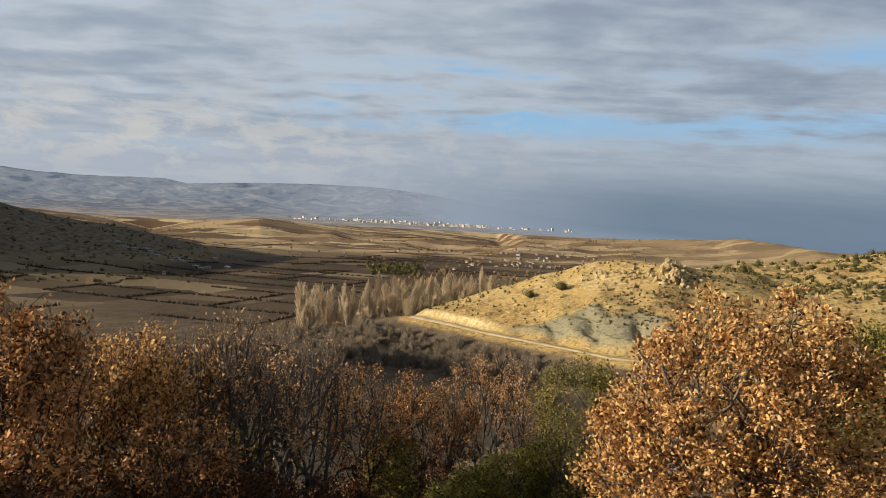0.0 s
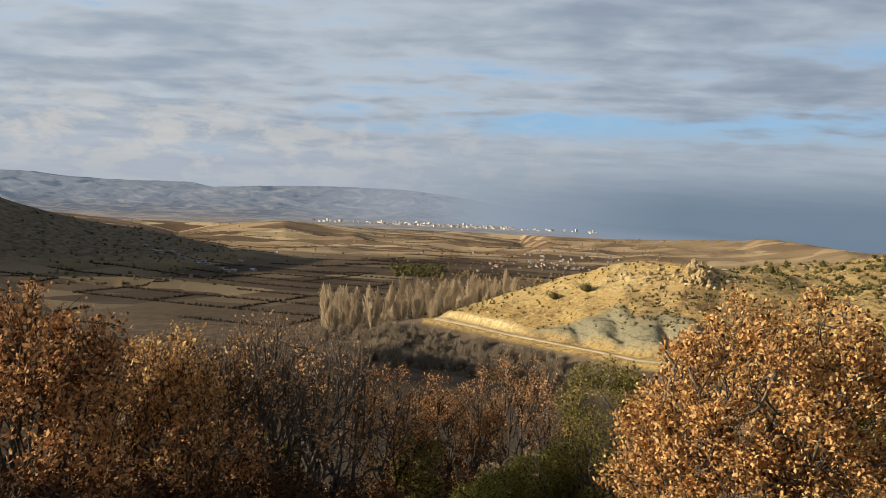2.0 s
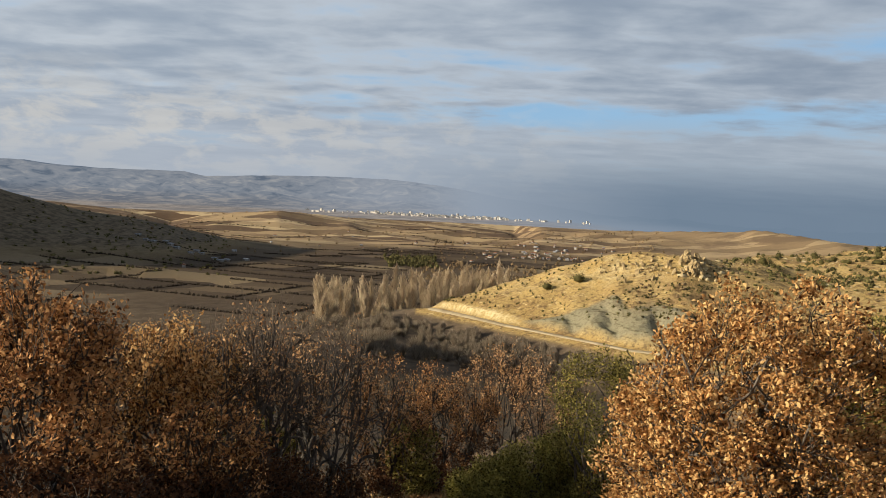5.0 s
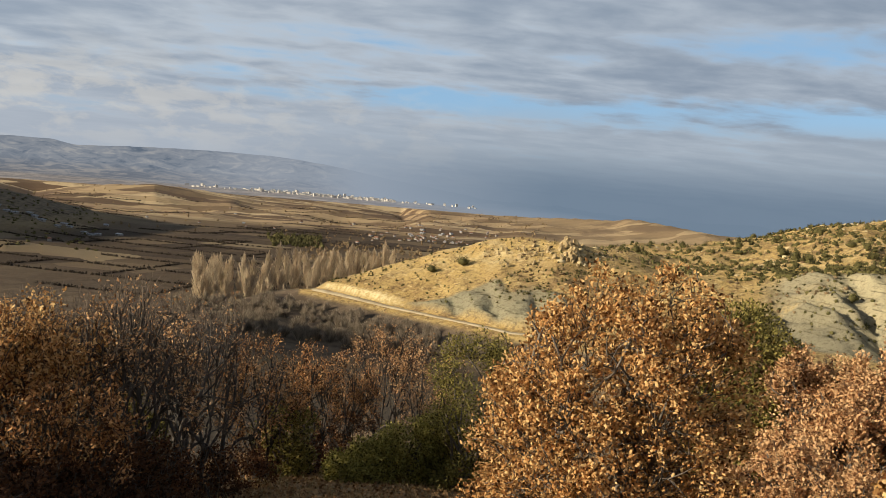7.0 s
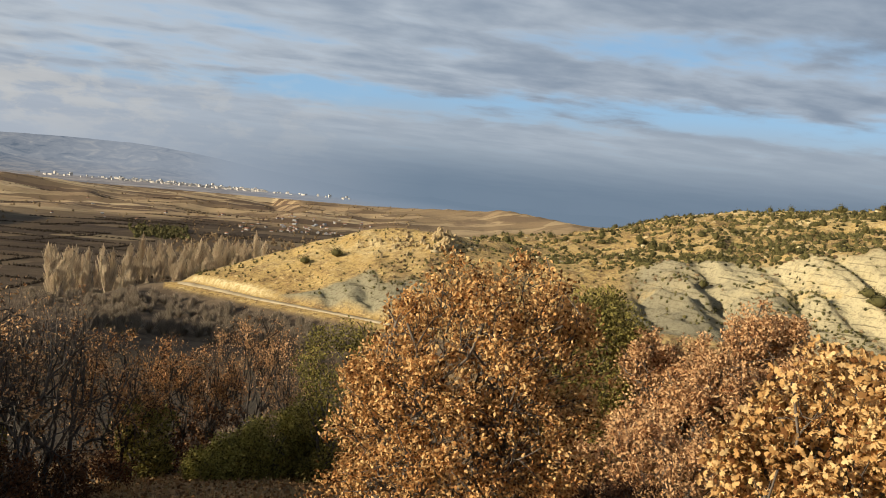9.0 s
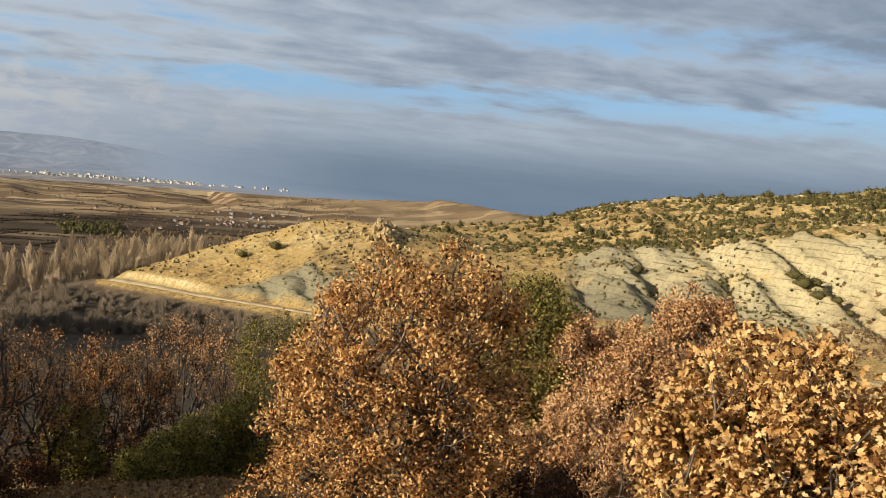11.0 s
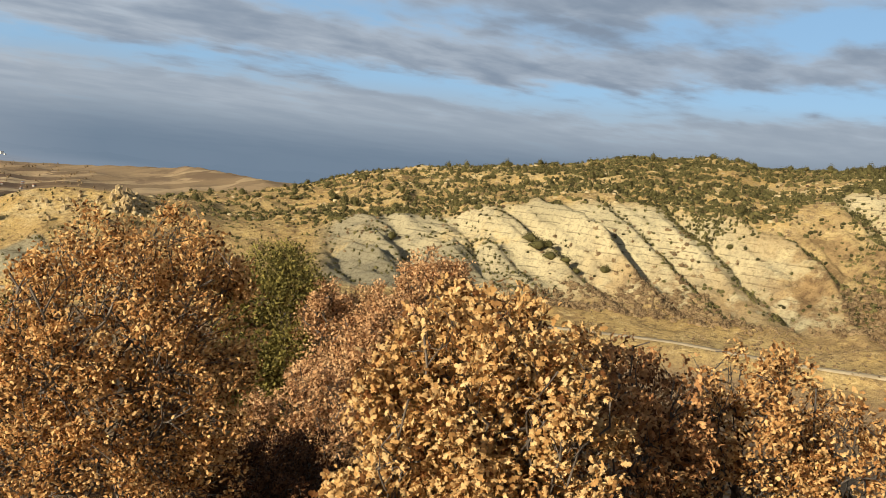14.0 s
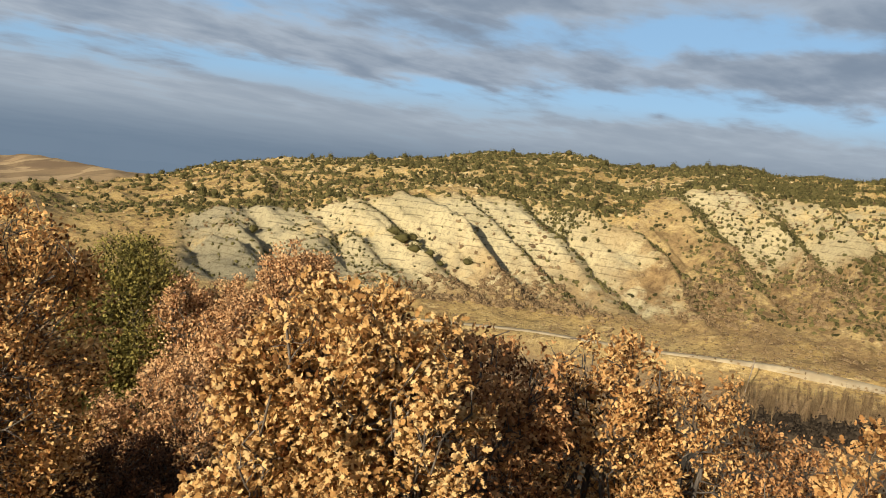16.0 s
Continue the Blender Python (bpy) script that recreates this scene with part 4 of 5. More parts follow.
def vase_oak(place, height, radius, seed, leaves, label, leaf_size, leaf_count, bark, bare_top=0.0, stems=3, forks=3, group="shrubby oaks on the slope", twig=None):
    """An upright oak whose dark stems fork again and again into a fan of twigs, with dead leaves on the outer ones."""
    rng = np.random.default_rng(seed)
    tree = thing("oak_tree", place, label, "tree", group)
    levels = [[] for _ in range(6)]

    def grow(start, heading, length, thick, level):
        end = start + heading * length
        steps = 6 if level < 2 else 4 if level < 4 else 3
        line = bend(rng, start, end, steps, rng.uniform(-0.04, 0.06), 0.035)
        levels[level].append((line, np.linspace(thick, thick * 0.66, steps)))
        if level == 5:
            return
        for k in range(4 if level == 0 else 2 if level == 4 else forks if level > 1 else 3):
            turned = heading + rng.normal(0, 0.50 if level < 3 else 0.70, 3) + np.array([0, 0, 0.06])
            turned /= np.linalg.norm(turned)
            grow(line[-1 if k < 2 else -2], turned, length * rng.uniform(0.58, 0.86), thick * rng.uniform(0.50, 0.64), level + 1)

    for s in range(stems):
        a = 2 * math.pi * s / stems + rng.uniform(0, 1)
        lean = np.array([math.cos(a) * 0.42, math.sin(a) * 0.42, 1.0])
        grow(np.array([0.06 * math.cos(a), 0.06 * math.sin(a), -0.3]), lean / np.linalg.norm(lean), height * 0.30, 0.016 * height, 0)
    ends = np.array([line[-1] for line, _ in levels[5]])
    fit = np.array([radius / np.percentile(np.hypot(ends[:, 0], ends[:, 1]), 88)] * 2 + [height / np.percentile(ends[:, 2], 94)])
    levels = [[(line * fit, thick) for line, thick in some] for some in levels]

    def inside(line):
        up = max(0.0, (line[-1][2] / height - 0.5) / 0.5)
        return (math.hypot(line[-1][0], line[-1][1]) / radius) ** 2.2 + up ** 2.2 < 1.12
    levels[2:] = [[q for q in some if inside(q[0])] for some in levels[2:]]
    part("trunk", mesh_of("trunk", *tubes(levels[0], 6), bark, True), tree)
    for limb in levels[1]:
        part("limb", mesh_of("limb", *tubes([limb], 5), bark, True), tree)
    tagged(part("twigwork", mesh_of("twigwork", *tubes(levels[2] + levels[3], 4), bark), tree), kind="stuff")
    tagged(part("twig_fan", mesh_of("twig_fan", *tubes([(line, np.maximum(thick, 0.0035)) for line, thick in levels[4] + levels[5]], 3), twig or TWIG), tree), kind="stuff")
    sprays = levels[4] + levels[5]
    tufts = rng.integers(0, len(sprays), max(12, leaf_count // 36))
    pick = np.where(rng.random(leaf_count) < 0.3, rng.integers(0, len(sprays), leaf_count), tufts[rng.integers(0, len(tufts), leaf_count)])
    spots = np.array([sprays[k][0][rng.integers(0, len(sprays[k][0]))] for k in pick]) + rng.normal(0, 0.045, (leaf_count, 3))
    aims = np.array([sprays[k][0][-1] - sprays[k][0][0] for k in pick])
    keep = spots[:, 2] < height * (1.1 - bare_top * rng.uniform(0, 1, leaf_count))
    spots, aims = spots[keep], aims[keep]
    tagged(part("crown", mesh_of("crown", *scatter(rng, spots, aims, leaf_size * rng.uniform(0.5, 1.2, len(spots)), PLAIN, 1.2), leaves), tree), kind="stuff")
    return tree


def juniper(place, height, radius, seed, label, count=5000, size=0.10, base=0.0, lobes=9, name="juniper_bush", leaves=None):
    """A dense evergreen bush of short upswept sprays on a forked stem."""
    rng = np.random.default_rng(seed)
    bush = thing(name, place, label, "bush", "evergreen bushes on the slope")
    masses = crown_lobes(rng, height, height * base, radius, lobes)
    for k in range(7):
        a = 2 * math.pi * (k + rng.uniform(-0.2, 0.2)) / 7
        masses.append((np.array([radius * 0.6 * math.cos(a), radius * 0.6 * math.sin(a), height * rng.uniform(0.05, 0.25)]), radius * 0.36))
    stems = [(bend(rng, (0, 0, -0.3), c, 7, 0.1, 0.04), np.linspace(0.035, 0.008, 7)) for c, r in masses]
    pick = rng.integers(0, len(masses), count)
    c = np.array([m[0] for m in masses])[pick]
    r = np.array([m[1] for m in masses])[pick]
    v = rng.normal(0, 1, (count, 3))
    v /= np.linalg.norm(v, axis=1)[:, None]
    spots = c + v * (r * rng.uniform(0.2, 1.06, count) ** 0.7)[:, None]
    fit = np.array([radius / np.percentile(np.hypot(spots[:, 0], spots[:, 1]), 95)] * 2 + [height / np.percentile(spots[:, 2], 99)])
    spots, stems = spots * fit, [(line * fit, thick) for line, thick in stems]
    part("stem", mesh_of("stem", *tubes(stems, 5), BARK, True), bush)
    tagged(part("foliage", mesh_of("foliage", *scatter(rng, spots, v + (0, 0, 0.5), size * rng.uniform(0.5, 1.3, count), PLAIN, 0.6), leaves or JUNIPER), bush), kind="stuff")
    return bush


# ---- the oaks and junipers on the near slope: bearing and distance from the eye, crown top, half width ----
def stand(az, d, eye=(0.0, 0.0)):
    x, y = eye[0] + d * math.sin(radians(az)), eye[1] + d * math.cos(radians(az))
    return Vector((x, y, land(x, y)))


def top_at(place, az, d, el):
    """Height of a plant whose top shows at an angle el from the eye."""
    return EYE + d * math.tan(radians(el)) - place.z


MID, EAST = (0.16, -0.15), (0.48, -0.25)
GOLD = "shrubby oak with dry golden-brown leaves on the grassy slope"
RUST = "rusty-leaved young oak growing among the slope bushes"
BARE = "nearly bare grey oak with a few dead leaves"
BUFF = "rounded oak bush covered in dull buff leaves"

p = stand(18.6, 6.7, MID)
oak(p, top_at(p, 19, 6.6, -4.6), 1.26, 101, OAK_GOLD, "large rounded oak full of golden-brown dead leaves", 0.043, 52000, OVAL, 0.04, 40, 1800, 4, fuzz=0.011, tuft_of=66, round_by=2.0, lean=(0.34, -0.12), widest=0.28)
PALE = "sunlit oak bush with large pale-gold lobed leaves"
p = stand(43.2, 5.2, EAST)
oak(p, top_at(p, 43.2, 5.2, -7.4), 0.70, 102, OAK_PALE, PALE, 0.072, 15000, LOBED, 0.05, 22, 600, 2, loose=260, tuft_of=55, round_by=2.3)
for az, d, el, r, seed, count in ((38.2, 4.9, -14.8, 0.47, 119, 6500), (49.3, 5.0, -11.0, 0.48, 120, 7000)):
    p = stand(az, d, EAST)
    oak(p, top_at(p, az, d, el), r, seed, OAK_PALE, "low side bush of pale-gold lobed oak leaves", 0.072, count, LOBED, 0.04, 14, 320, 2, tuft_of=55)
p = stand(53.5, 6.4, EAST)
oak(p, top_at(p, 53, 6.4, -10.8), 0.78, 103, OAK_RUST, RUST, 0.070, 8600, LEAF, 0.04, 14, 380, 3)
p = stand(62.8, 8.0, EAST)
oak(p, top_at(p, 63, 8.0, -9.8), 0.80, 104, OAK_GOLD, "slender oak with sparse golden leaves and grey twigs", 0.068, 8800, LEAF, 0.05, 14, 460, 3, GREY_BARK)
p = stand(69.0, 8.4, EAST)
oak(p, top_at(p, 69, 8.4, -11.3), 0.72, 105, OAK_GOLD, "slender oak with sparse golden leaves and grey twigs", 0.068, 7600, LEAF, 0.05, 13, 420, 3, GREY_BARK)
p = stand(57.0, 8.2, EAST)
oak(p, top_at(p, 57, 8.2, -11.0), 0.7, 118, OAK_RUST, RUST, 0.066, 6400, LEAF, 0.04, 13, 340, 3)
p = stand(74.6, 8.4, EAST)
oak(p, top_at(p, 74.6, 8.4, -16.6), 0.5, 106, OAK_RUST, RUST, 0.060, 3600, LEAF, 0.04, 10, 260, 3)
p = stand(82.5, 6.6, EAST)
oak(p, top_at(p, 82, 6.6, -13.6), 0.55, 107, OAK_GOLD, "golden-brown oak bush with lobed leaves", 0.075, 3600, LOBED, 0.1, 10, 220, 2)
for az, d, el, r, seed in ((73.5, 14.0, -14.2, 0.9, 108), (77.5, 15.0, -15.0, 1.0, 109), (80.5, 13.0, -16.5, 0.8, 110)):
    p = stand(az, d, EAST)
    oak(p, top_at(p, az, d, el), r, seed, OAK_RUST, RUST, 0.085, 2600, OVAL, 0.05, 10, 260, 3)
for az, d, el, r, seed, count in ((34.0, 15.6, -8.2, 1.15, 111, 14000), (40.3, 16.4, -5.5, 1.05, 112, 15000), (37.2, 14.6, -9.8, 1.1, 113, 12000), (43.8, 15.4, -9.2, 1.1, 114, 10000)):
    p = stand(az, d, MID)
    oak(p, top_at(p, az, d, el), r, seed, OAK_BUFF, BUFF, 0.075, int(count * 3.2), PLAIN, 0.02, 28, 1300, 4, group="buff oak bushes below the slope", fuzz=0.015, tuft_of=60)
p = stand(28.8, 16.4, MID)
juniper(p, top_at(p, 28.8, 16.4, -7.1), 1.18, 201, "dense olive-green juniper between two oaks", 60000, 0.072, 0.0, 26)
p = stand(10.4, 13.5)
juniper(p, top_at(p, 10.4, 13.5, -11.0), 0.72, 202, "green juniper half hidden behind the large oak", 18000, 0.046, 0.05, 14)
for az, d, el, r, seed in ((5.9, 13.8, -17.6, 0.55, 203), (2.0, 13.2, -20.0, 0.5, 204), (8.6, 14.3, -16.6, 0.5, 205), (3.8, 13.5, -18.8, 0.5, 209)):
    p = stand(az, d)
    juniper(p, max(0.45, top_at(p, az, d, el)), r, seed, "low spreading juniper in brightened sunlit yellow-green on the dry slope", 15000, 0.046, 0.0, 14, leaves=SUNLIT_JUNIPER)
for az, d, el, r, seed in ((-3.4, 14.8, -16.8, 0.6, 206), (-15.0, 12.0, -16.6, 0.6, 208)):
    p = stand(az, d)
    juniper(p, max(0.6, top_at(p, az, d, el)), r, seed, "dark shaded evergreen bush under the oaks", 7000, 0.065, 0.0, 8)
for az, d, el, r, seed in ((32.6, 11.6, -14.6, 0.75, 115), (29.6, 11.2, -17.0, 0.65, 116), (35.4, 11.0, -15.4, 0.7, 117)):
    p = stand(az, d, MID)
    oak(p, top_at(p, az, d, el), r, seed, OAK_BUFF, BUFF, 0.062, 11000, PLAIN, 0.02, 18, 500, 4, group="buff oak bushes below the slope", fuzz=0.015, tuft_of=60)
# dark scrub added to fill the deep shade between the oaks
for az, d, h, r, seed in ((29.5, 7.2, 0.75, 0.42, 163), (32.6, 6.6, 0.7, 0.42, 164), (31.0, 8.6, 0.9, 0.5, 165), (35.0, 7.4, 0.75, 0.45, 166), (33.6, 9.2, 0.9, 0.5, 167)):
    oak(stand(az, d), h, r, seed, OAK_SHADE, "low oak scrub, leaves darkened for the shade under the taller trees", 0.045, 5200, PLAIN, 0.02, 12, 300, 4, name="oak_scrub", group="oak scrub under the trees")
# western trees, mostly in the hill's shade
for az, d, el, r, seed, mat, count, bare, label in (
        # the first tree, almost out of view, is added to shade the others
        (-34.4, 8.4, -6.8, 1.0, 138, OAK_RUST, 3800, 0.0, RUST), (-31.0, 7.6, -6.2, 0.85, 121, OAK_RUST, 3800, 0.0, RUST), (-26.6, 9.6, -9.4, 0.6, 122, OAK_RUST, 1500, 0.2, RUST),
        (-22.6, 9.6, -9.7, 0.95, 123, OAK_GOLD, 3600, 0.25, GOLD), (-20.2, 11.0, -9.0, 0.95, 124, OAK_GOLD, 3400, 0.3, GOLD),
        (-18.0, 9.0, -14.5, 0.8, 126, OAK_RUST, 1700, 0.2, RUST),
        (-16.6, 10.6, -7.7, 1.0, 127, OAK_BUFF, 700, 0.5, BARE), (-12.6, 11.2, -7.7, 1.0, 128, OAK_BUFF, 650, 0.5, BARE),
        (-9.4, 12.4, -8.8, 0.95, 129, OAK_BUFF, 560, 0.5, BARE), (-14.6, 13.5, -8.4, 1.0, 130, OAK_BUFF, 600, 0.5, BARE),
        (-19.0, 12.6, -8.2, 1.0, 136, OAK_BUFF, 650, 0.5, BARE), (-10.9, 14.2, -8.9, 0.95, 137, OAK_BUFF, 600, 0.5, BARE),
        (-5.2, 14.4, -12.0, 0.85, 131, OAK_RUST, 2300, 0.1, RUST), (-1.6, 15.8, -12.2, 0.9, 132, OAK_RUST, 1700, 0.2, RUST),
        (4.2, 18.6, -10.2, 1.25, 133, OAK_BUFF, 2300, 0.15, "open oak with pale brown leaves and a dark trunk"), (0.8, 16.5, -12.9, 0.8, 134, OAK_RUST, 1500, 0.2, RUST),
        (7.6, 17.5, -11.4, 0.9, 135, OAK_BUFF, 1600, 0.2, "open oak with pale brown leaves and a dark trunk")):
    p = stand(az, d)
    h = top_at(p, az, d, el)
    thin = count < 1000
    vase_oak(p, h, r * (1.35 if thin else 1.12), seed, mat, label, 0.056, int(count * (2.6 if thin else 2.5)), GREY_BARK if thin else DARK_BARK, bare, 3, 3, twig=GREY_TWIG if thin else TWIG)


# undergrowth below the western trees, leaves darkened for the shade there
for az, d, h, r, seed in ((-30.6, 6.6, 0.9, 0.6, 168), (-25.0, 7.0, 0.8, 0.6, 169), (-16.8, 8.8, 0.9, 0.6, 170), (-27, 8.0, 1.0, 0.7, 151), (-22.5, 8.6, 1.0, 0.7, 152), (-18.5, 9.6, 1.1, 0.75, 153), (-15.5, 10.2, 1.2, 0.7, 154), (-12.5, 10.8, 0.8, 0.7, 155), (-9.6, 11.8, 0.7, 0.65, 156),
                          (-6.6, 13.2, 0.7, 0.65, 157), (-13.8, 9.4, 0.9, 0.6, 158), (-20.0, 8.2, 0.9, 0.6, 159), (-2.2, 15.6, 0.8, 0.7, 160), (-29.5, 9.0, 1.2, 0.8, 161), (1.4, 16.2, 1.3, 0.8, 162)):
    oak(stand(az, d), h, r, seed, OAK_SHADE, "low oak scrub, leaves darkened for the shade under the taller trees", 0.052, 5200, PLAIN, 0.02, 12, 300, 4, name="oak_scrub", group="oak scrub under the trees")

# ---- far plants: a few shapes each, set out many times ----
GOLDEN = (1 + 5 ** 0.5) / 2
KNOB = np.array([(-1, GOLDEN, 0), (1, GOLDEN, 0), (-1, -GOLDEN, 0), (1, -GOLDEN, 0), (0, -1, GOLDEN), (0, 1, GOLDEN), (0, -1, -GOLDEN), (0, 1, -GOLDEN),
                 (GOLDEN, 0, -1), (GOLDEN, 0, 1), (-GOLDEN, 0, -1), (-GOLDEN, 0, 1)]) / math.hypot(1, GOLDEN)
KNOB_FACES = np.array([(a, b, c) for a, b, c in itertools.combinations(range(12), 3)
                       if all(np.linalg.norm(KNOB[p] - KNOB[q]) < 1.1 for p, q in ((a, b), (b, c), (a, c)))])
KNOB_FACES = np.array([f if np.dot(np.cross(KNOB[f[1]] - KNOB[f[0]], KNOB[f[2]] - KNOB[f[0]]), KNOB[f[0]]) > 0 else f[::-1] for f in KNOB_FACES])


def tuft(rng, count, radius, height, size):
    """Points and triangles of a ragged bush standing at the origin: an uneven dense heart in a fringe of sprays."""
    v = rng.normal(0, 1, (count, 3))
    v /= np.linalg.norm(v, axis=1)[:, None]
    v[:, 2] = np.abs(v[:, 2])
    lump = 1 + 0.3 * np.sin(3 * np.arctan2(v[:, 1], v[:, 0]) + rng.uniform(0, 6))[:, None]
    spots = v * rng.uniform(0.5, 0.95, count)[:, None] * lump * (radius, radius, height)
    pts, tris = scatter(rng, spots, v + (0, 0, 0.3), size * rng.uniform(0.6, 1.3, count), DIAMOND, 0.9)
    heart = KNOB * rng.uniform(0.55, 1.0, (12, 1)) * (radius, radius, height * 0.8) + (0, 0, height * 0.12)
    return np.concatenate((pts, heart)), np.concatenate((tris, KNOB_FACES + len(pts)))


def far_pine(rng, height, radius):
    bush = thing("scrub_pine", (0, 0, 0), "dark green scrub pine on the dry hillside", "pine", "scrub pines on the hill")
    part("trunk", mesh_of("trunk", *tubes([(bend(rng, (0, 0, -0.8), (0.1, 0, height * 0.7), 4, 0, 0.03), np.linspace(0.14, 0.05, 4))], 4), BARK), bush)
    pts, tris = tuft(rng, 300, radius, height * 0.62, 0.36)
    pts = pts + (0, 0, height * 0.25)
    tagged(part("crown", mesh_of("crown", pts, tris, PINE), bush), kind="stuff")
    return bush


def set_out(rng, tries, az_range, t_range, chance):
    """Places on the far slopes: bearing and share of the way from the foot (0) to the rim (1) and beyond."""
    found = []
    for _ in range(tries):
        az, t = rng.uniform(*az_range), rng.uniform(*t_range)
        foot, rim, top = (float(np.interp(az, BEARINGS, k)) for k in (FOOT_D, RIM_D, TOP_D))
        d = foot + t * (rim - foot) if t <= 1 else rim + (t - 1) * (top - rim)
        x, y = d * math.sin(radians(az)), d * math.cos(radians(az))
        if rng.random() < chance(az, t, x, y):
            found.append((x, y, land(x, y), az, t))
    return found


def clumps(x, y, size, seed=81):
    return float(waves(seed, np.array([x]), np.array([y]), size, 3)[0])


def pine_chance(az, t, x, y):
    grow = np.clip((az - 18) / 10, 0.15, 1)
    if t > 1.0:
        return grow * np.clip(0.55 + 1.3 * clumps(x, y, 40) + 0.35 * (t > 1.75), 0.05, 1)
    if az > 58:
        return np.clip(0.30 + 1.2 * clumps(x, y, 35), 0.0, 0.8) * np.clip((t - 0.2) / 0.3, 0, 1)
    return 0.02


rng = np.random.default_rng(7)
pine_kinds = [far_pine(rng, h, r) for h, r in ((3.4, 1.5), (4.2, 1.9), (2.7, 1.6), (3.0, 2.1), (4.8, 1.8), (2.3, 1.3))]
pine_places = set_out(rng, 760, (17, 86), (0.2, 2.12), pine_chance)
for k, (x, y, z, az, t) in enumerate(pine_places[:300]):
    s = rng.uniform(0.65, 1.15)
    m = Matrix.LocRotScale((x, y, z), Euler((0, 0, rng.uniform(0, 6.28))), None)
    if k < len(pine_kinds):
        pine_kinds[k].matrix_basis = m
    else:
        copied = copy_thing(pine_kinds[k % len(pine_kinds)], m)
        copied.scale = (s * rng.uniform(0.9, 1.25), s, s * rng.uniform(0.8, 1.1))


def many(name, places, maker, mat, label, category):
    """One mesh of kind stuff from a maker of points and triangles, set at all places."""
    points, tris, start = [], [], 0
    for place in places:
        a, b = maker(place)
        points.append(a + np.array(place[:3]))
        tris.append(b + start)
        start += len(a)
    return tagged(new(name, mesh_of(name, np.concatenate(points), np.concatenate(tris), mat)), label, category, kind="stuff")


def scrub_chance(az, t, x, y):
    if t > 1.0:
        return np.clip((az - 17) / 14, 0, 1) * np.clip(0.52 + 0.9 * clumps(x, y, 30), 0.15, 1) * (0.75 + 0.6 * np.clip((az - 44) / 6, 0, 1))
    if az < 20:
        return 0.05 + 0.30 * np.clip((az - 10) / 6, 0, 1) * (0.15 < t < 0.7) * (0.5 + 1.5 * max(0.0, clumps(x, y, 16) + 0.2)) + 0.10 * (t > 0.8)
    u = az - 9.0 * (1 - t)
    gully = np.mod(np.interp(u, GULLIES, np.arange(len(GULLIES))), 1.0)
    bed = np.mod(land(x, y) * 0.42 + 0.5, 1.0) < 0.2
    steep = 0.55 * (gully > 0.72) * (az > 41)
    brake = np.clip(0.25 + 1.6 * clumps(x, y, 22), 0, 1)
    shrubby = np.clip((u - 54.0) / 2, 0, 1) * np.clip((65.5 - u) / 2, 0, 1) * np.clip((t - 0.3) / 0.3, 0, 1)
    return 0.012 + 0.10 * (az < 44) + 0.22 * bed * brake + steep * (0.4 + brake) + 0.95 * shrubby * brake + 0.8 * np.clip((az - 66) / 6, 0, 1) * brake * (1.0 if t < 0.42 or gully > 0.7 else 0.5) + 0.25 * (t < 0.25) * (az > 44) * brake


small = set_out(rng, 13000, (-1, 87), (0.02, 1.0), scrub_chance) + set_out(rng, 6500, (54, 84), (0.25, 1.0), scrub_chance) + set_out(rng, 15000, (14, 87), (1.0, 2.08), scrub_chance)
many("hillside_scrub", small, lambda q: tuft(rng, 16, (0.3 + 0.75 * rng.random() ** 2.2) * (1.9 if q[4] > 1 else 1.25 if q[3] > 57 else 1.1 if q[3] > 20 else 0.7), rng.uniform(0.4, 1.0) * (1.9 if q[4] > 1 else 1.3 if q[3] > 57 else 1), 0.55 if q[4] > 1 else 0.34), PINE, "scattered low evergreen scrub on the slopes", "scrub")
brown = set_out(rng, 7000, (6, 87), (0.1, 2.05), lambda az, t, x, y: np.clip((az - 6) / 22, 0.08, 1) * np.clip(0.2 + 1.2 * clumps(x, y, 26, 87), 0, 1) * (1.0 if t > 1.0 or az > 55 or az < 22 else 0.15))
many("brown_scrub", brown, lambda q: tuft(rng, 12, rng.uniform(0.4, 1.2), rng.uniform(0.4, 1.1), 0.42), TWIGGY, "low dry brown bushes on the slopes", "scrub")


def stone(q):
    size = 0.35 + 1.3 * rng.random() ** 2.5
    return KNOB * rng.uniform(0.6, 1.0, (12, 1)) * size * np.array([rng.uniform(0.8, 1.6), rng.uniform(0.8, 1.6), rng.uniform(0.45, 0.9)]), KNOB_FACES


stones = set_out(rng, 6000, (8, 84), (0.72, 2.0), lambda az, t, x, y: np.clip(0.10 + 1.3 * clumps(x, y, 24, 89), 0, 0.9) * (1.0 if t > 1.02 else 0.8 * (az < 19)))
many("hillside_stones", stones, stone, PALE_ROCK, "pale limestone blocks strewn over the slope", "stones")
russet_places = set_out(rng, 7500, (42, 87), (-0.2, 0.75), lambda az, t, x, y: np.clip((az - 42) / 14, 0, 1) * np.clip(0.25 + 2.2 * clumps(x, y, 30, 83), 0, 1) * (1.0 if t < 0.12 + 0.6 * max(0, (az - 56) / 12) else 0.08))
many("bare_thicket", russet_places, lambda q: tuft(rng, 22, rng.uniform(0.6, 1.5), rng.uniform(0.6, 1.4), 0.5), TWIGGY, "brown leafless thicket at the foot of the slopes", "thicket")
apron = set_out(rng, 2800, (40, 87), (-0.45, 0.1), lambda az, t, x, y: np.clip(0.35 + 1.2 * clumps(x, y, 18, 85), 0, 0.8))
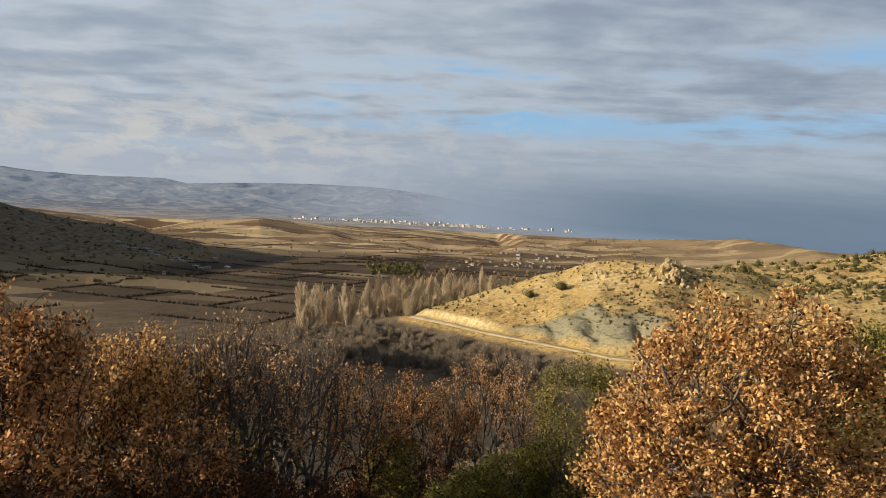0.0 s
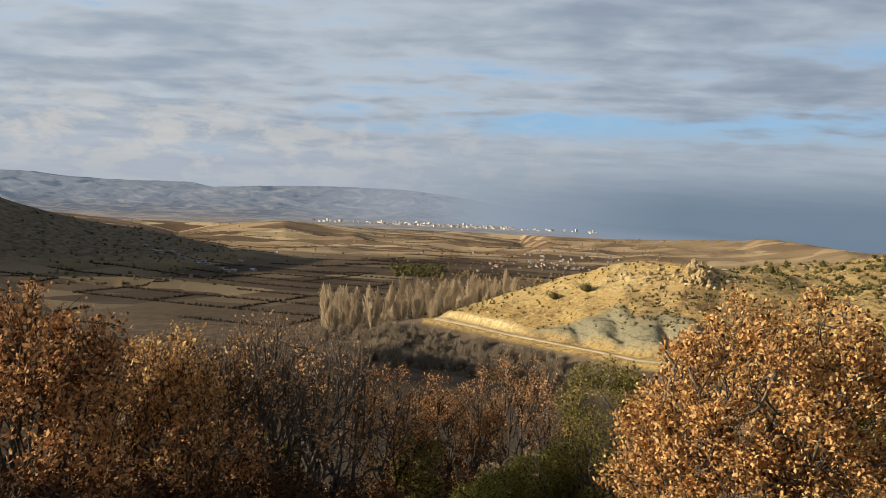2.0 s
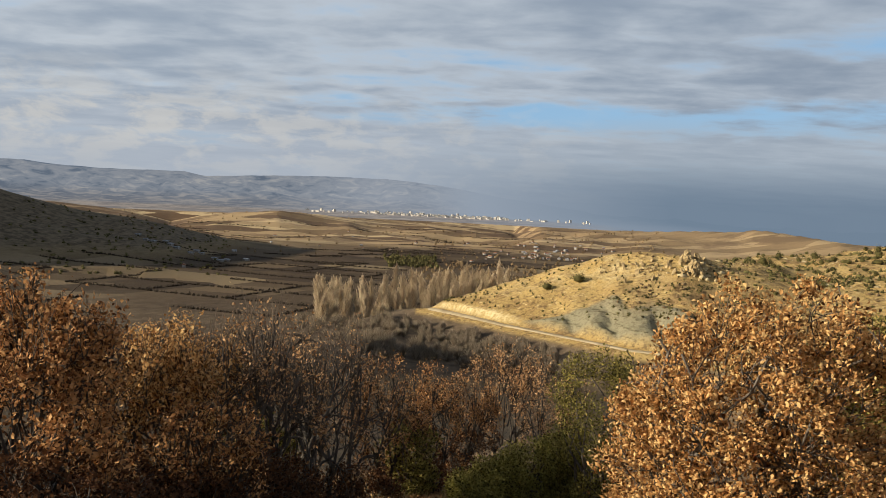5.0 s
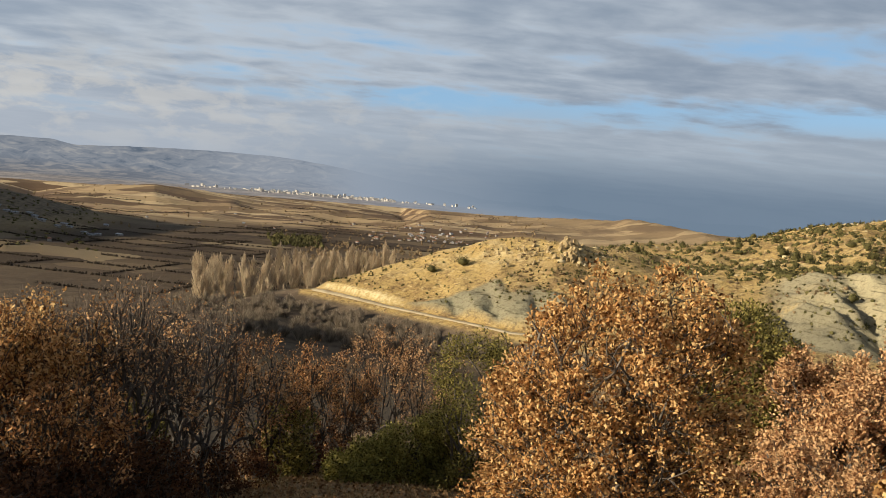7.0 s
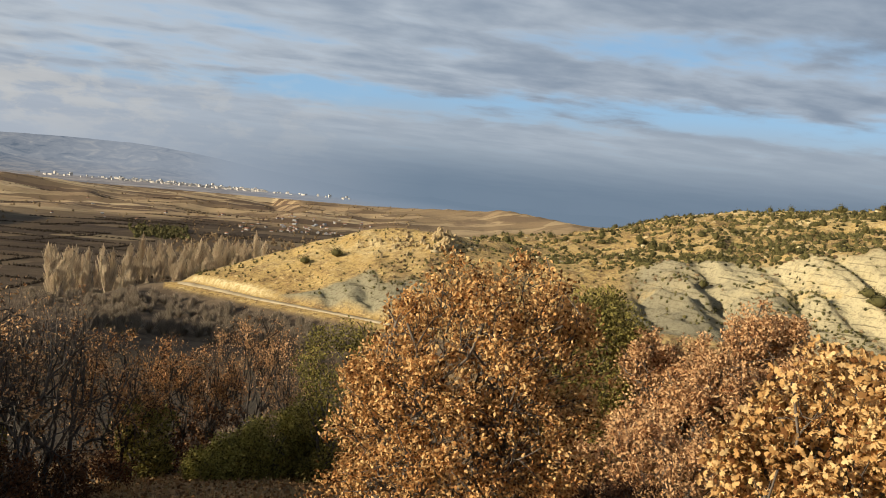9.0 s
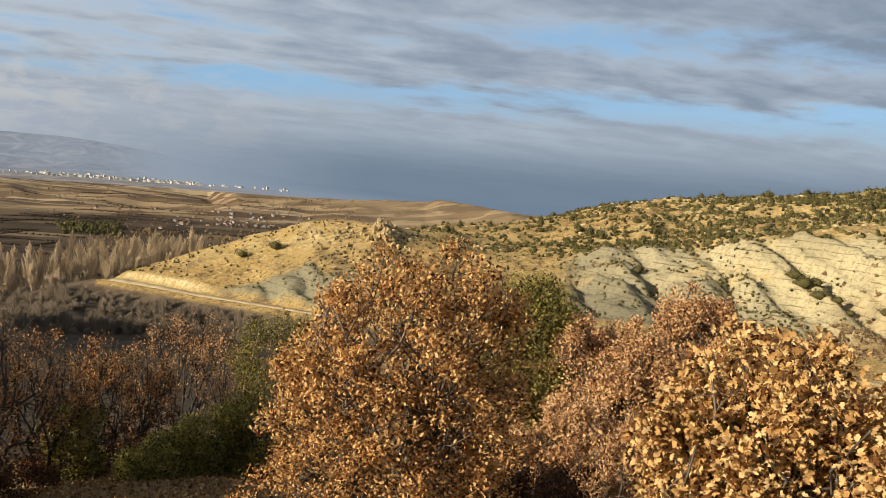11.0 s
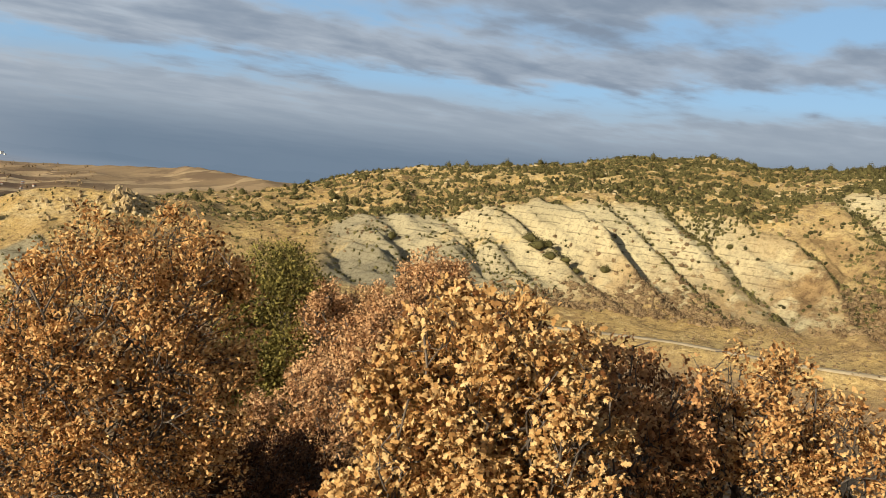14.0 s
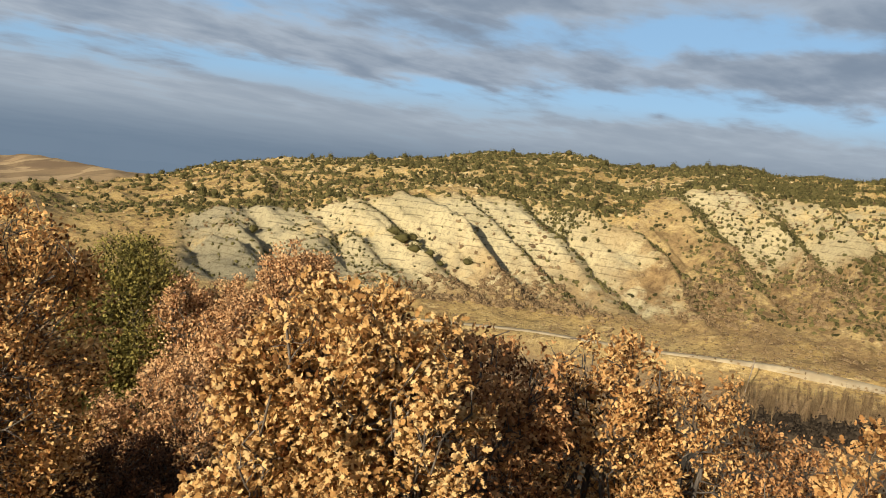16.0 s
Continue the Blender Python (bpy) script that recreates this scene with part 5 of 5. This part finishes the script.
many("apron_scrub", apron, lambda q: tuft(rng, 14, rng.uniform(0.25, 0.7), rng.uniform(0.25, 0.7), 0.26), TWIGGY, "small dry bushes dotted above the track", "scrub")
for az, t, s in ((6.6, 0.56, 1.1), (8.9, 0.62, 1.3), (46.0, 0.50, 1.3), (46.6, 0.44, 1.5), (47.4, 0.47, 1.0), (47.6, 0.37, 1.2), (48.8, 0.30, 0.9), (49.6, 0.26, 0.8), (60.5, 1.25, 1.2)):
    foot, rim = (float(np.interp(az, BEARINGS, k)) for k in (FOOT_D, RIM_D))
    m = Matrix.Translation(spot(az, foot + t * (rim - foot)))
    copied = copy_thing(pine_kinds[3], m)
    copied.scale = (s * 1.15, s * 1.05, s * 1.0)


# ---- bare poplars and willows in the valley ----
def poplar(rng, height):
    tree = thing("poplar_tree", (0, 0, 0), "tall leafless grey-tan poplar in the valley grove", "tree", "poplar grove")
    part("trunk", mesh_of("trunk", *tubes([(bend(rng, (0, 0, -1), (0, 0, height * 0.96), 6, 0, 0.006), np.linspace(0.17, 0.03, 6))], 5), POPLAR_WOOD, True), tree)
    arms = []
    for k in range(150):
        h = height * rng.uniform(0.05, 0.93)
        a = rng.uniform(0, 6.28)
        reach = 0.125 * height * math.sin(math.pi * min(1, (h / height) ** 0.75 + 0.10)) * rng.uniform(0.5, 1.15) + 0.2
        rise_up = reach * rng.uniform(1.6, 3.0)
        arms.append((bend(rng, (0, 0, h), (math.cos(a) * reach, math.sin(a) * reach, min(h + rise_up, height * 1.02)), 4, -0.06, 0.03), np.linspace(0.15, 0.05, 4)))
    tagged(part("crown", mesh_of("crown", *tubes(arms, 3), POPLAR_WOOD), tree), kind="stuff")
    return tree


poplar_kinds = [poplar(rng, h) for h in (17.0, 15.0, 19.0, 13.0, 16.0)]
for k in range(190):
    az = rng.uniform(-10.6, 3.8)
    d = by(az, -10.6, 345, -7, 300, -5, 345, -2.5, 375, -1, 400, 4, 500) + (rng.random() ** 1.4) * by(az, -10, 90, -6, 150, 4, 120)
    x, y = d * math.sin(radians(az)), d * math.cos(radians(az))
    m = Matrix.LocRotScale((x, y, land(x, y)), Euler((0, 0, rng.uniform(0, 6.28))), None)
    if k < 5:
        poplar_kinds[k].matrix_basis = m
    else:
        s = rng.uniform(0.6, 1.18)
        copied = copy_thing(poplar_kinds[k % 5], m)
        copied.scale = (s, s, s * rng.uniform(0.85, 1.05))


def brush(rng, count, radius, height, thick=1.0):
    """A leafless rounded bush: a spray of fine stems."""
    paths = []
    for _ in range(count):
        a, lean = rng.uniform(0, 6.28), rng.uniform(0.1, 1.0)
        tip = np.array([math.cos(a) * radius * lean, math.sin(a) * radius * lean, height * (1.05 - 0.45 * lean ** 2) * rng.uniform(0.7, 1.05)])
        paths.append((bend(rng, tip * (0.12, 0.12, 0), tip, 3, 0.12, 0.03), np.array([0.055, 0.05, 0.036]) * thick))
    pts, quads = tubes(paths, 3)
    return pts, np.concatenate((quads[:, :3], quads[:, [0, 2, 3]]))


willows = []
for _ in range(330):
    az = rng.uniform(-12, 11.5)
    d = by(az, -12, 300, -6, 225, 8, 215, 11.5, 215) + rng.random() * by(az, -12, 60, -4, 75, 3, 45, 11, 12)
    x, y = d * math.sin(radians(az)), d * math.cos(radians(az))
    willows.append((x, y, land(x, y) - 0.2))
many("willow_thicket", willows, lambda q: brush(rng, 90, rng.uniform(1.4, 2.8), rng.uniform(2.2, 4.6)), WILLOW, "grey-brown leafless willow thicket along the stream", "thicket")
saplings = []
for _ in range(300):
    az = rng.uniform(70.8, 87)
    d = rng.uniform(170, 186)
    x, y = d * math.sin(radians(az)), d * math.cos(radians(az))
    saplings.append((x, y, land(x, y) - 0.2))
many("sapling_row", saplings, lambda q: brush(rng, 9, rng.uniform(0.4, 0.9), rng.uniform(2.6, 5.2), 0.55), TWIGGY, "row of bare grey saplings by the track", "saplings")


# dark bushes added in place of the hill's shadow on the valley floor
shadow_spots = []
for _ in range(420):
    az, d = rng.uniform(71.0, 88), rng.uniform(156, 172)
    x, y = d * math.sin(radians(az)), d * math.cos(radians(az))
    shadow_spots.append((x, y, land(x, y) - 0.2))
many("ditch_thicket", shadow_spots, lambda q: tuft(rng, 30, rng.uniform(0.9, 1.8), rng.uniform(1.8, 3.6), 0.55), HEDGE, "dark bushes put in for the hill's shadow below the track", "thicket")


# ---- rocks ----
def boulder_mesh(rng, size):
    bm = bmesh.new()
    bmesh.ops.create_icosphere(bm, subdivisions=2, radius=1.0)
    shift = Vector(rng.uniform(-50, 50, 3))
    planes = [(Vector(rng.normal(0, 1, 3)).normalized(), rng.uniform(0.5, 0.85)) for _ in range(9)]
    for v in bm.verts:
        k = 1 + 0.35 * noise.noise(v.co * 1.3 + shift) + 0.25 * noise.noise(v.co * 3.1 + shift)
        for n, off in planes:
            over = v.co.dot(n) - off
            if over > 0:
                v.co -= n * over
        v.co = Vector((v.co.x * size[0] * k, v.co.y * size[1] * k, v.co.z * size[2] * k))
    me = bpy.data.meshes.new("boulder")
    bm.to_mesh(me)
    bm.free()
    me.materials.append(ROCK)
    return me


outcrop = thing("rock_outcrop", spot(16.9, 300), "jagged pale limestone outcrop on the crest of the spur", "rock")
for k in range(64):
    az, d = rng.normal(16.7, 0.6), rng.uniform(286, 303)
    if k > 17:
        az, d = rng.uniform(11.5, 17.5), rng.uniform(284, 301)
    big = rng.uniform(0.5, 0.95) if k <= 17 else rng.uniform(0.28, 0.55)
    rock = part("boulder", boulder_mesh(rng, (1.5 * big, 1.8 * big, 2.9 * big)), outcrop)
    rock.matrix_basis = Matrix.LocRotScale(spot(az, d, -0.75 * big) - outcrop.location, Euler(rng.uniform(-0.5, 0.5, 3)), None)


# ---- near ground: dead leaves, dry grass and stones ----
def near_spots(count, az_range, d_range):
    a, d = np.radians(rng.uniform(*az_range, count)), rng.uniform(*d_range, count)
    x, y = d * np.sin(a), d * np.cos(a)
    return np.column_stack((x, y, [land(p, q) for p, q in zip(x, y)]))


litter = np.concatenate((near_spots(24000, (-26, 40), (6, 17)), near_spots(24000, (-8, 26), (7, 21)), near_spots(1300, (25, 85), (4, 10))))
pts, tris = scatter(rng, litter + (0, 0, 0.012), rng.normal(0, 1, litter.shape) * (1, 1, 0.15), rng.uniform(0.04, 0.10, len(litter)), DIAMOND, 0.2)
tagged(new("leaf_litter", mesh_of("leaf_litter", pts, tris, LITTER)), "fallen brown oak leaves on the ground", "leaves", kind="stuff")
grass = near_spots(1100, (-27, 14), (7, 17))
blades = np.repeat(grass, 7, 0) + rng.normal(0, 0.05, (len(grass) * 7, 3)) * (1, 1, 0)
pts, tris = scatter(rng, blades, np.tile((0.0, 0.0, 1.0), (len(blades), 1)), rng.uniform(0.07, 0.20, len(blades)), BLADE, 0.35)
tagged(new("dry_grass", mesh_of("dry_grass", pts, tris, STRAW)), "short dry straw-coloured grass on the slope", "grass", kind="stuff")


# ---- buildings, far off ----
def block(name, size, mat):
    bm = bmesh.new()
    bmesh.ops.create_cube(bm, size=1.0)
    for v in bm.verts:
        v.co = Vector((v.co.x * size[0], v.co.y * size[1], (v.co.z + 0.5) * size[2] - (0.8 if v.co.z < 0 else 0)))
    me = bpy.data.meshes.new(name)
    bm.to_mesh(me)
    bm.free()
    me.materials.append(mat)
    return me


def gable(size, height, mat, over=0.5):
    w, l = size[0] / 2 + over, size[1] / 2 + over
    pts = [(-w, -l, 0), (w, -l, 0), (w, l, 0), (-w, l, 0), (0, -l, height), (0, l, height)]
    pts += [(x, y, z - 0.25) for x, y, z in pts[:4]]
    me = bpy.data.meshes.new("roof")
    me.from_pydata(pts, [], [(0, 4, 5, 3), (1, 2, 5, 4), (0, 1, 4), (2, 3, 5), (0, 6, 7, 1), (2, 8, 9, 3), (1, 7, 8, 2), (3, 9, 6, 0), (6, 9, 8, 7)])
    me.materials.append(mat)
    return me


DARK = plain_material("window_glass", (0.03, 0.035, 0.04), (0.06, 0.065, 0.07), 1.0, 0.25, 0.0, 0.01)


def house(name, size, roof, label, category, group, pitch=0.28, storeys=1, windows=3, walls=None):
    h = thing(name, (0, 0, 0), label, category, group)
    part("wall", block("wall", size, walls or PLASTER), h)
    top = part("roof", gable(size, size[0] * pitch, roof), h)
    top.location.z = size[2]
    if not windows:
        return h
    pane = block("window", (size[0] * 0.02 + 0.06, size[1] / windows * 0.42, size[2] / storeys * 0.45), DARK)
    for s in range(storeys):
        for k in range(windows):
            for side in (-1, 1):
                w = part("window", pane, h)
                w.location = (side * size[0] / 2, (k + 0.5 - windows / 2) * size[1] / windows, size[2] / storeys * (s + 0.35) + 0.8)
    return h


def settle(kinds, places, low=0.85, high=1.15):
    for k, (az, d, turn) in enumerate(places):
        foot = spot(az, d)
        if d > 3000:
            foot.z = -73.2
        m = Matrix.Translation(foot) @ Matrix.Rotation(turn, 4, "Z")
        if k < len(kinds):
            kinds[k].matrix_basis = m
        else:
            s = rng.uniform(low, high)
            copied = copy_thing(kinds[k % len(kinds)], m)
            copied.scale = (s, s * rng.uniform(0.9, 1.2), s * rng.uniform(0.8, 1.2))
    for first in kinds:
        first.scale = ((low + high) / 2,) * 3


town_label = "pale distant apartment block of the valley town"
flats = [house("apartment_building", s, SHEET, town_label, "building", "distant town", 0.12, 1, 0, TOWN) for s in ((9, 14, 8), (9, 10, 10), (8, 18, 7), (10, 10, 13))]
places = []
for _ in range(280):
    az = rng.choice((rng.uniform(-7.5, 3.5), rng.normal(-1.5, 2.8), rng.uniform(-11.5, 9.5)), p=(0.5, 0.3, 0.2))
    places.append((az, rng.uniform(3080, 3420), rng.uniform(-0.6, 0.6) + 1.57))
settle(flats, places, 0.5, 0.95)
cottages = [house("village_house", s, r, "small white house with a low roof among the fields", "house", "valley houses", 0.3, 1, 3)
            for s, r in (((8, 11, 4.2), TILE), ((7, 9, 5.5), TILE), ((9, 12, 3.6), SHEET))]
places = [(rng.normal(6.8, 2.6), rng.uniform(880, 1120), rng.uniform(0, 3)) for _ in range(60)]
places += [(rng.uniform(-24, 4), rng.uniform(560, 1300), rng.uniform(0, 3)) for _ in range(20)]
settle(cottages, places, 0.22, 0.42)
sheds = [house("farm_shed", (2.8, 5.0, 1.6), SHEET, "long pale farm shed with a grey roof", "shed", "row of farm sheds", 0.2, 1, 5)]
settle(sheds, [(-22.9 + 0.42 * k + rng.uniform(-0.1, 0.1), 775 - 7 * k + rng.uniform(-22, 22), 1.1 + rng.uniform(-0.2, 0.2)) for k in range(15) if k % 4 != 3])
white = house("ridge_building", (14, 22, 6), SHEET, "white building on the far ridge", "building", "", 0.15, 1, 4)
white.matrix_basis = Matrix.Translation(spot(20.9, 1950))

# hedges and field trees
hedge = []
turn = radians(-20)


def hedge_line(x0, y0, x1, y1):
    run = math.hypot(x1 - x0, y1 - y0)
    for k in range(int(run / 1.2)):
        if rng.random() < 0.86:
            x, y = x0 + (x1 - x0) * k * 1.2 / run + rng.normal(0, 0.3), y0 + (y1 - y0) * k * 1.2 / run + rng.normal(0, 0.3)
            if land(x, y) < -50:
                hedge.append((x, y, land(x, y)))


for i in range(-9, 10):
    for j in range(-6, 8):
        # one plot's southern and western edge
        u0, v0 = i * 58.8, 480 + j * 41.7
        corner = [(u * math.cos(turn) - (v - 480) * math.sin(turn) - 170, u * math.sin(turn) + (v - 480) * math.cos(turn) + 480) for u, v in ((u0, v0), (u0 + 58.8, v0), (u0, v0 + 41.7))]
        cx, cy = corner[0]
        if not (-34 < math.degrees(math.atan2(cx, cy)) < -6 and 370 < math.hypot(cx, cy) < 720):
            continue
        if rng.random() < 0.62:
            hedge_line(*corner[0], *corner[1])
        if rng.random() < 0.5:
            hedge_line(*corner[0], *corner[2])
for _ in range(46):
    c = spot(rng.uniform(-24, 4), rng.uniform(700, 1500))
    run, a = rng.uniform(30, 140), rng.choice((radians(-20), radians(8), radians(60)), p=(0.5, 0.35, 0.15)) + rng.normal(0, 0.08)
    hedge_line(c.x - math.cos(a) * run / 2, c.y - math.sin(a) * run / 2, c.x + math.cos(a) * run / 2, c.y + math.sin(a) * run / 2)
many("hedgerow", hedge, lambda q: tuft(rng, 5, rng.uniform(0.6, 1.4), rng.uniform(0.5, 1.9), 0.8), HEDGE, "dark leafless hedges between the valley fields", "hedge")
grove = []
for _ in range(130):
    x, y, z = spot(rng.uniform(-5.6, -1.6), rng.uniform(690, 820))
    grove.append((x, y, z))
many("conifer_plantation", grove, lambda q: tuft(rng, 14, rng.uniform(1.6, 2.6), rng.uniform(4, 7), 1.8), PINE, "dark conifer plantation in the valley", "trees")
orchard = [tuple(spot(rng.uniform(-3, 11), rng.uniform(560, 760))) for _ in range(330)] + [tuple(spot(rng.uniform(-2, 15), rng.uniform(760, 1500))) for _ in range(320)] + [tuple(spot(rng.uniform(-24, -1), rng.uniform(800, 1700))) for _ in range(180)]
many("valley_trees", orchard, lambda q: tuft(rng, 12, rng.uniform(0.9, 2.0), rng.uniform(1.5, 4.2), 1.2), TWIGGY, "bare brown trees scattered about the village", "trees")
oaks_far = [tuple(spot(rng.uniform(-31, -17), rng.uniform(560, 980))) for _ in range(260)]
many("hill_bushes", oaks_far, lambda q: tuft(rng, 9, rng.uniform(0.9, 2.2), rng.uniform(1, 2.4), 1.2), PINE, "dark bushes on the shaded hill", "bushes")

# leaning pole by the eastern track
pole = thing("utility_pole", spot(72.4, 184), "leaning weathered wooden pole beside the track", "pole")
part("shaft", mesh_of("shaft", *tubes([(np.array([(0, 0, -0.6), (0.7, -0.4, 3.5), (1.5, -0.8, 7.5)]), (0.16, 0.14, 0.11))], 8), WOOD, True), pole)
part("crossarm", mesh_of("crossarm", *tubes([(np.array([(0.8, -1.3, 7.0), (1.4, -0.8, 7.05), (2.0, -0.3, 7.1)]), (0.06, 0.06, 0.06))], 6), WOOD), pole)
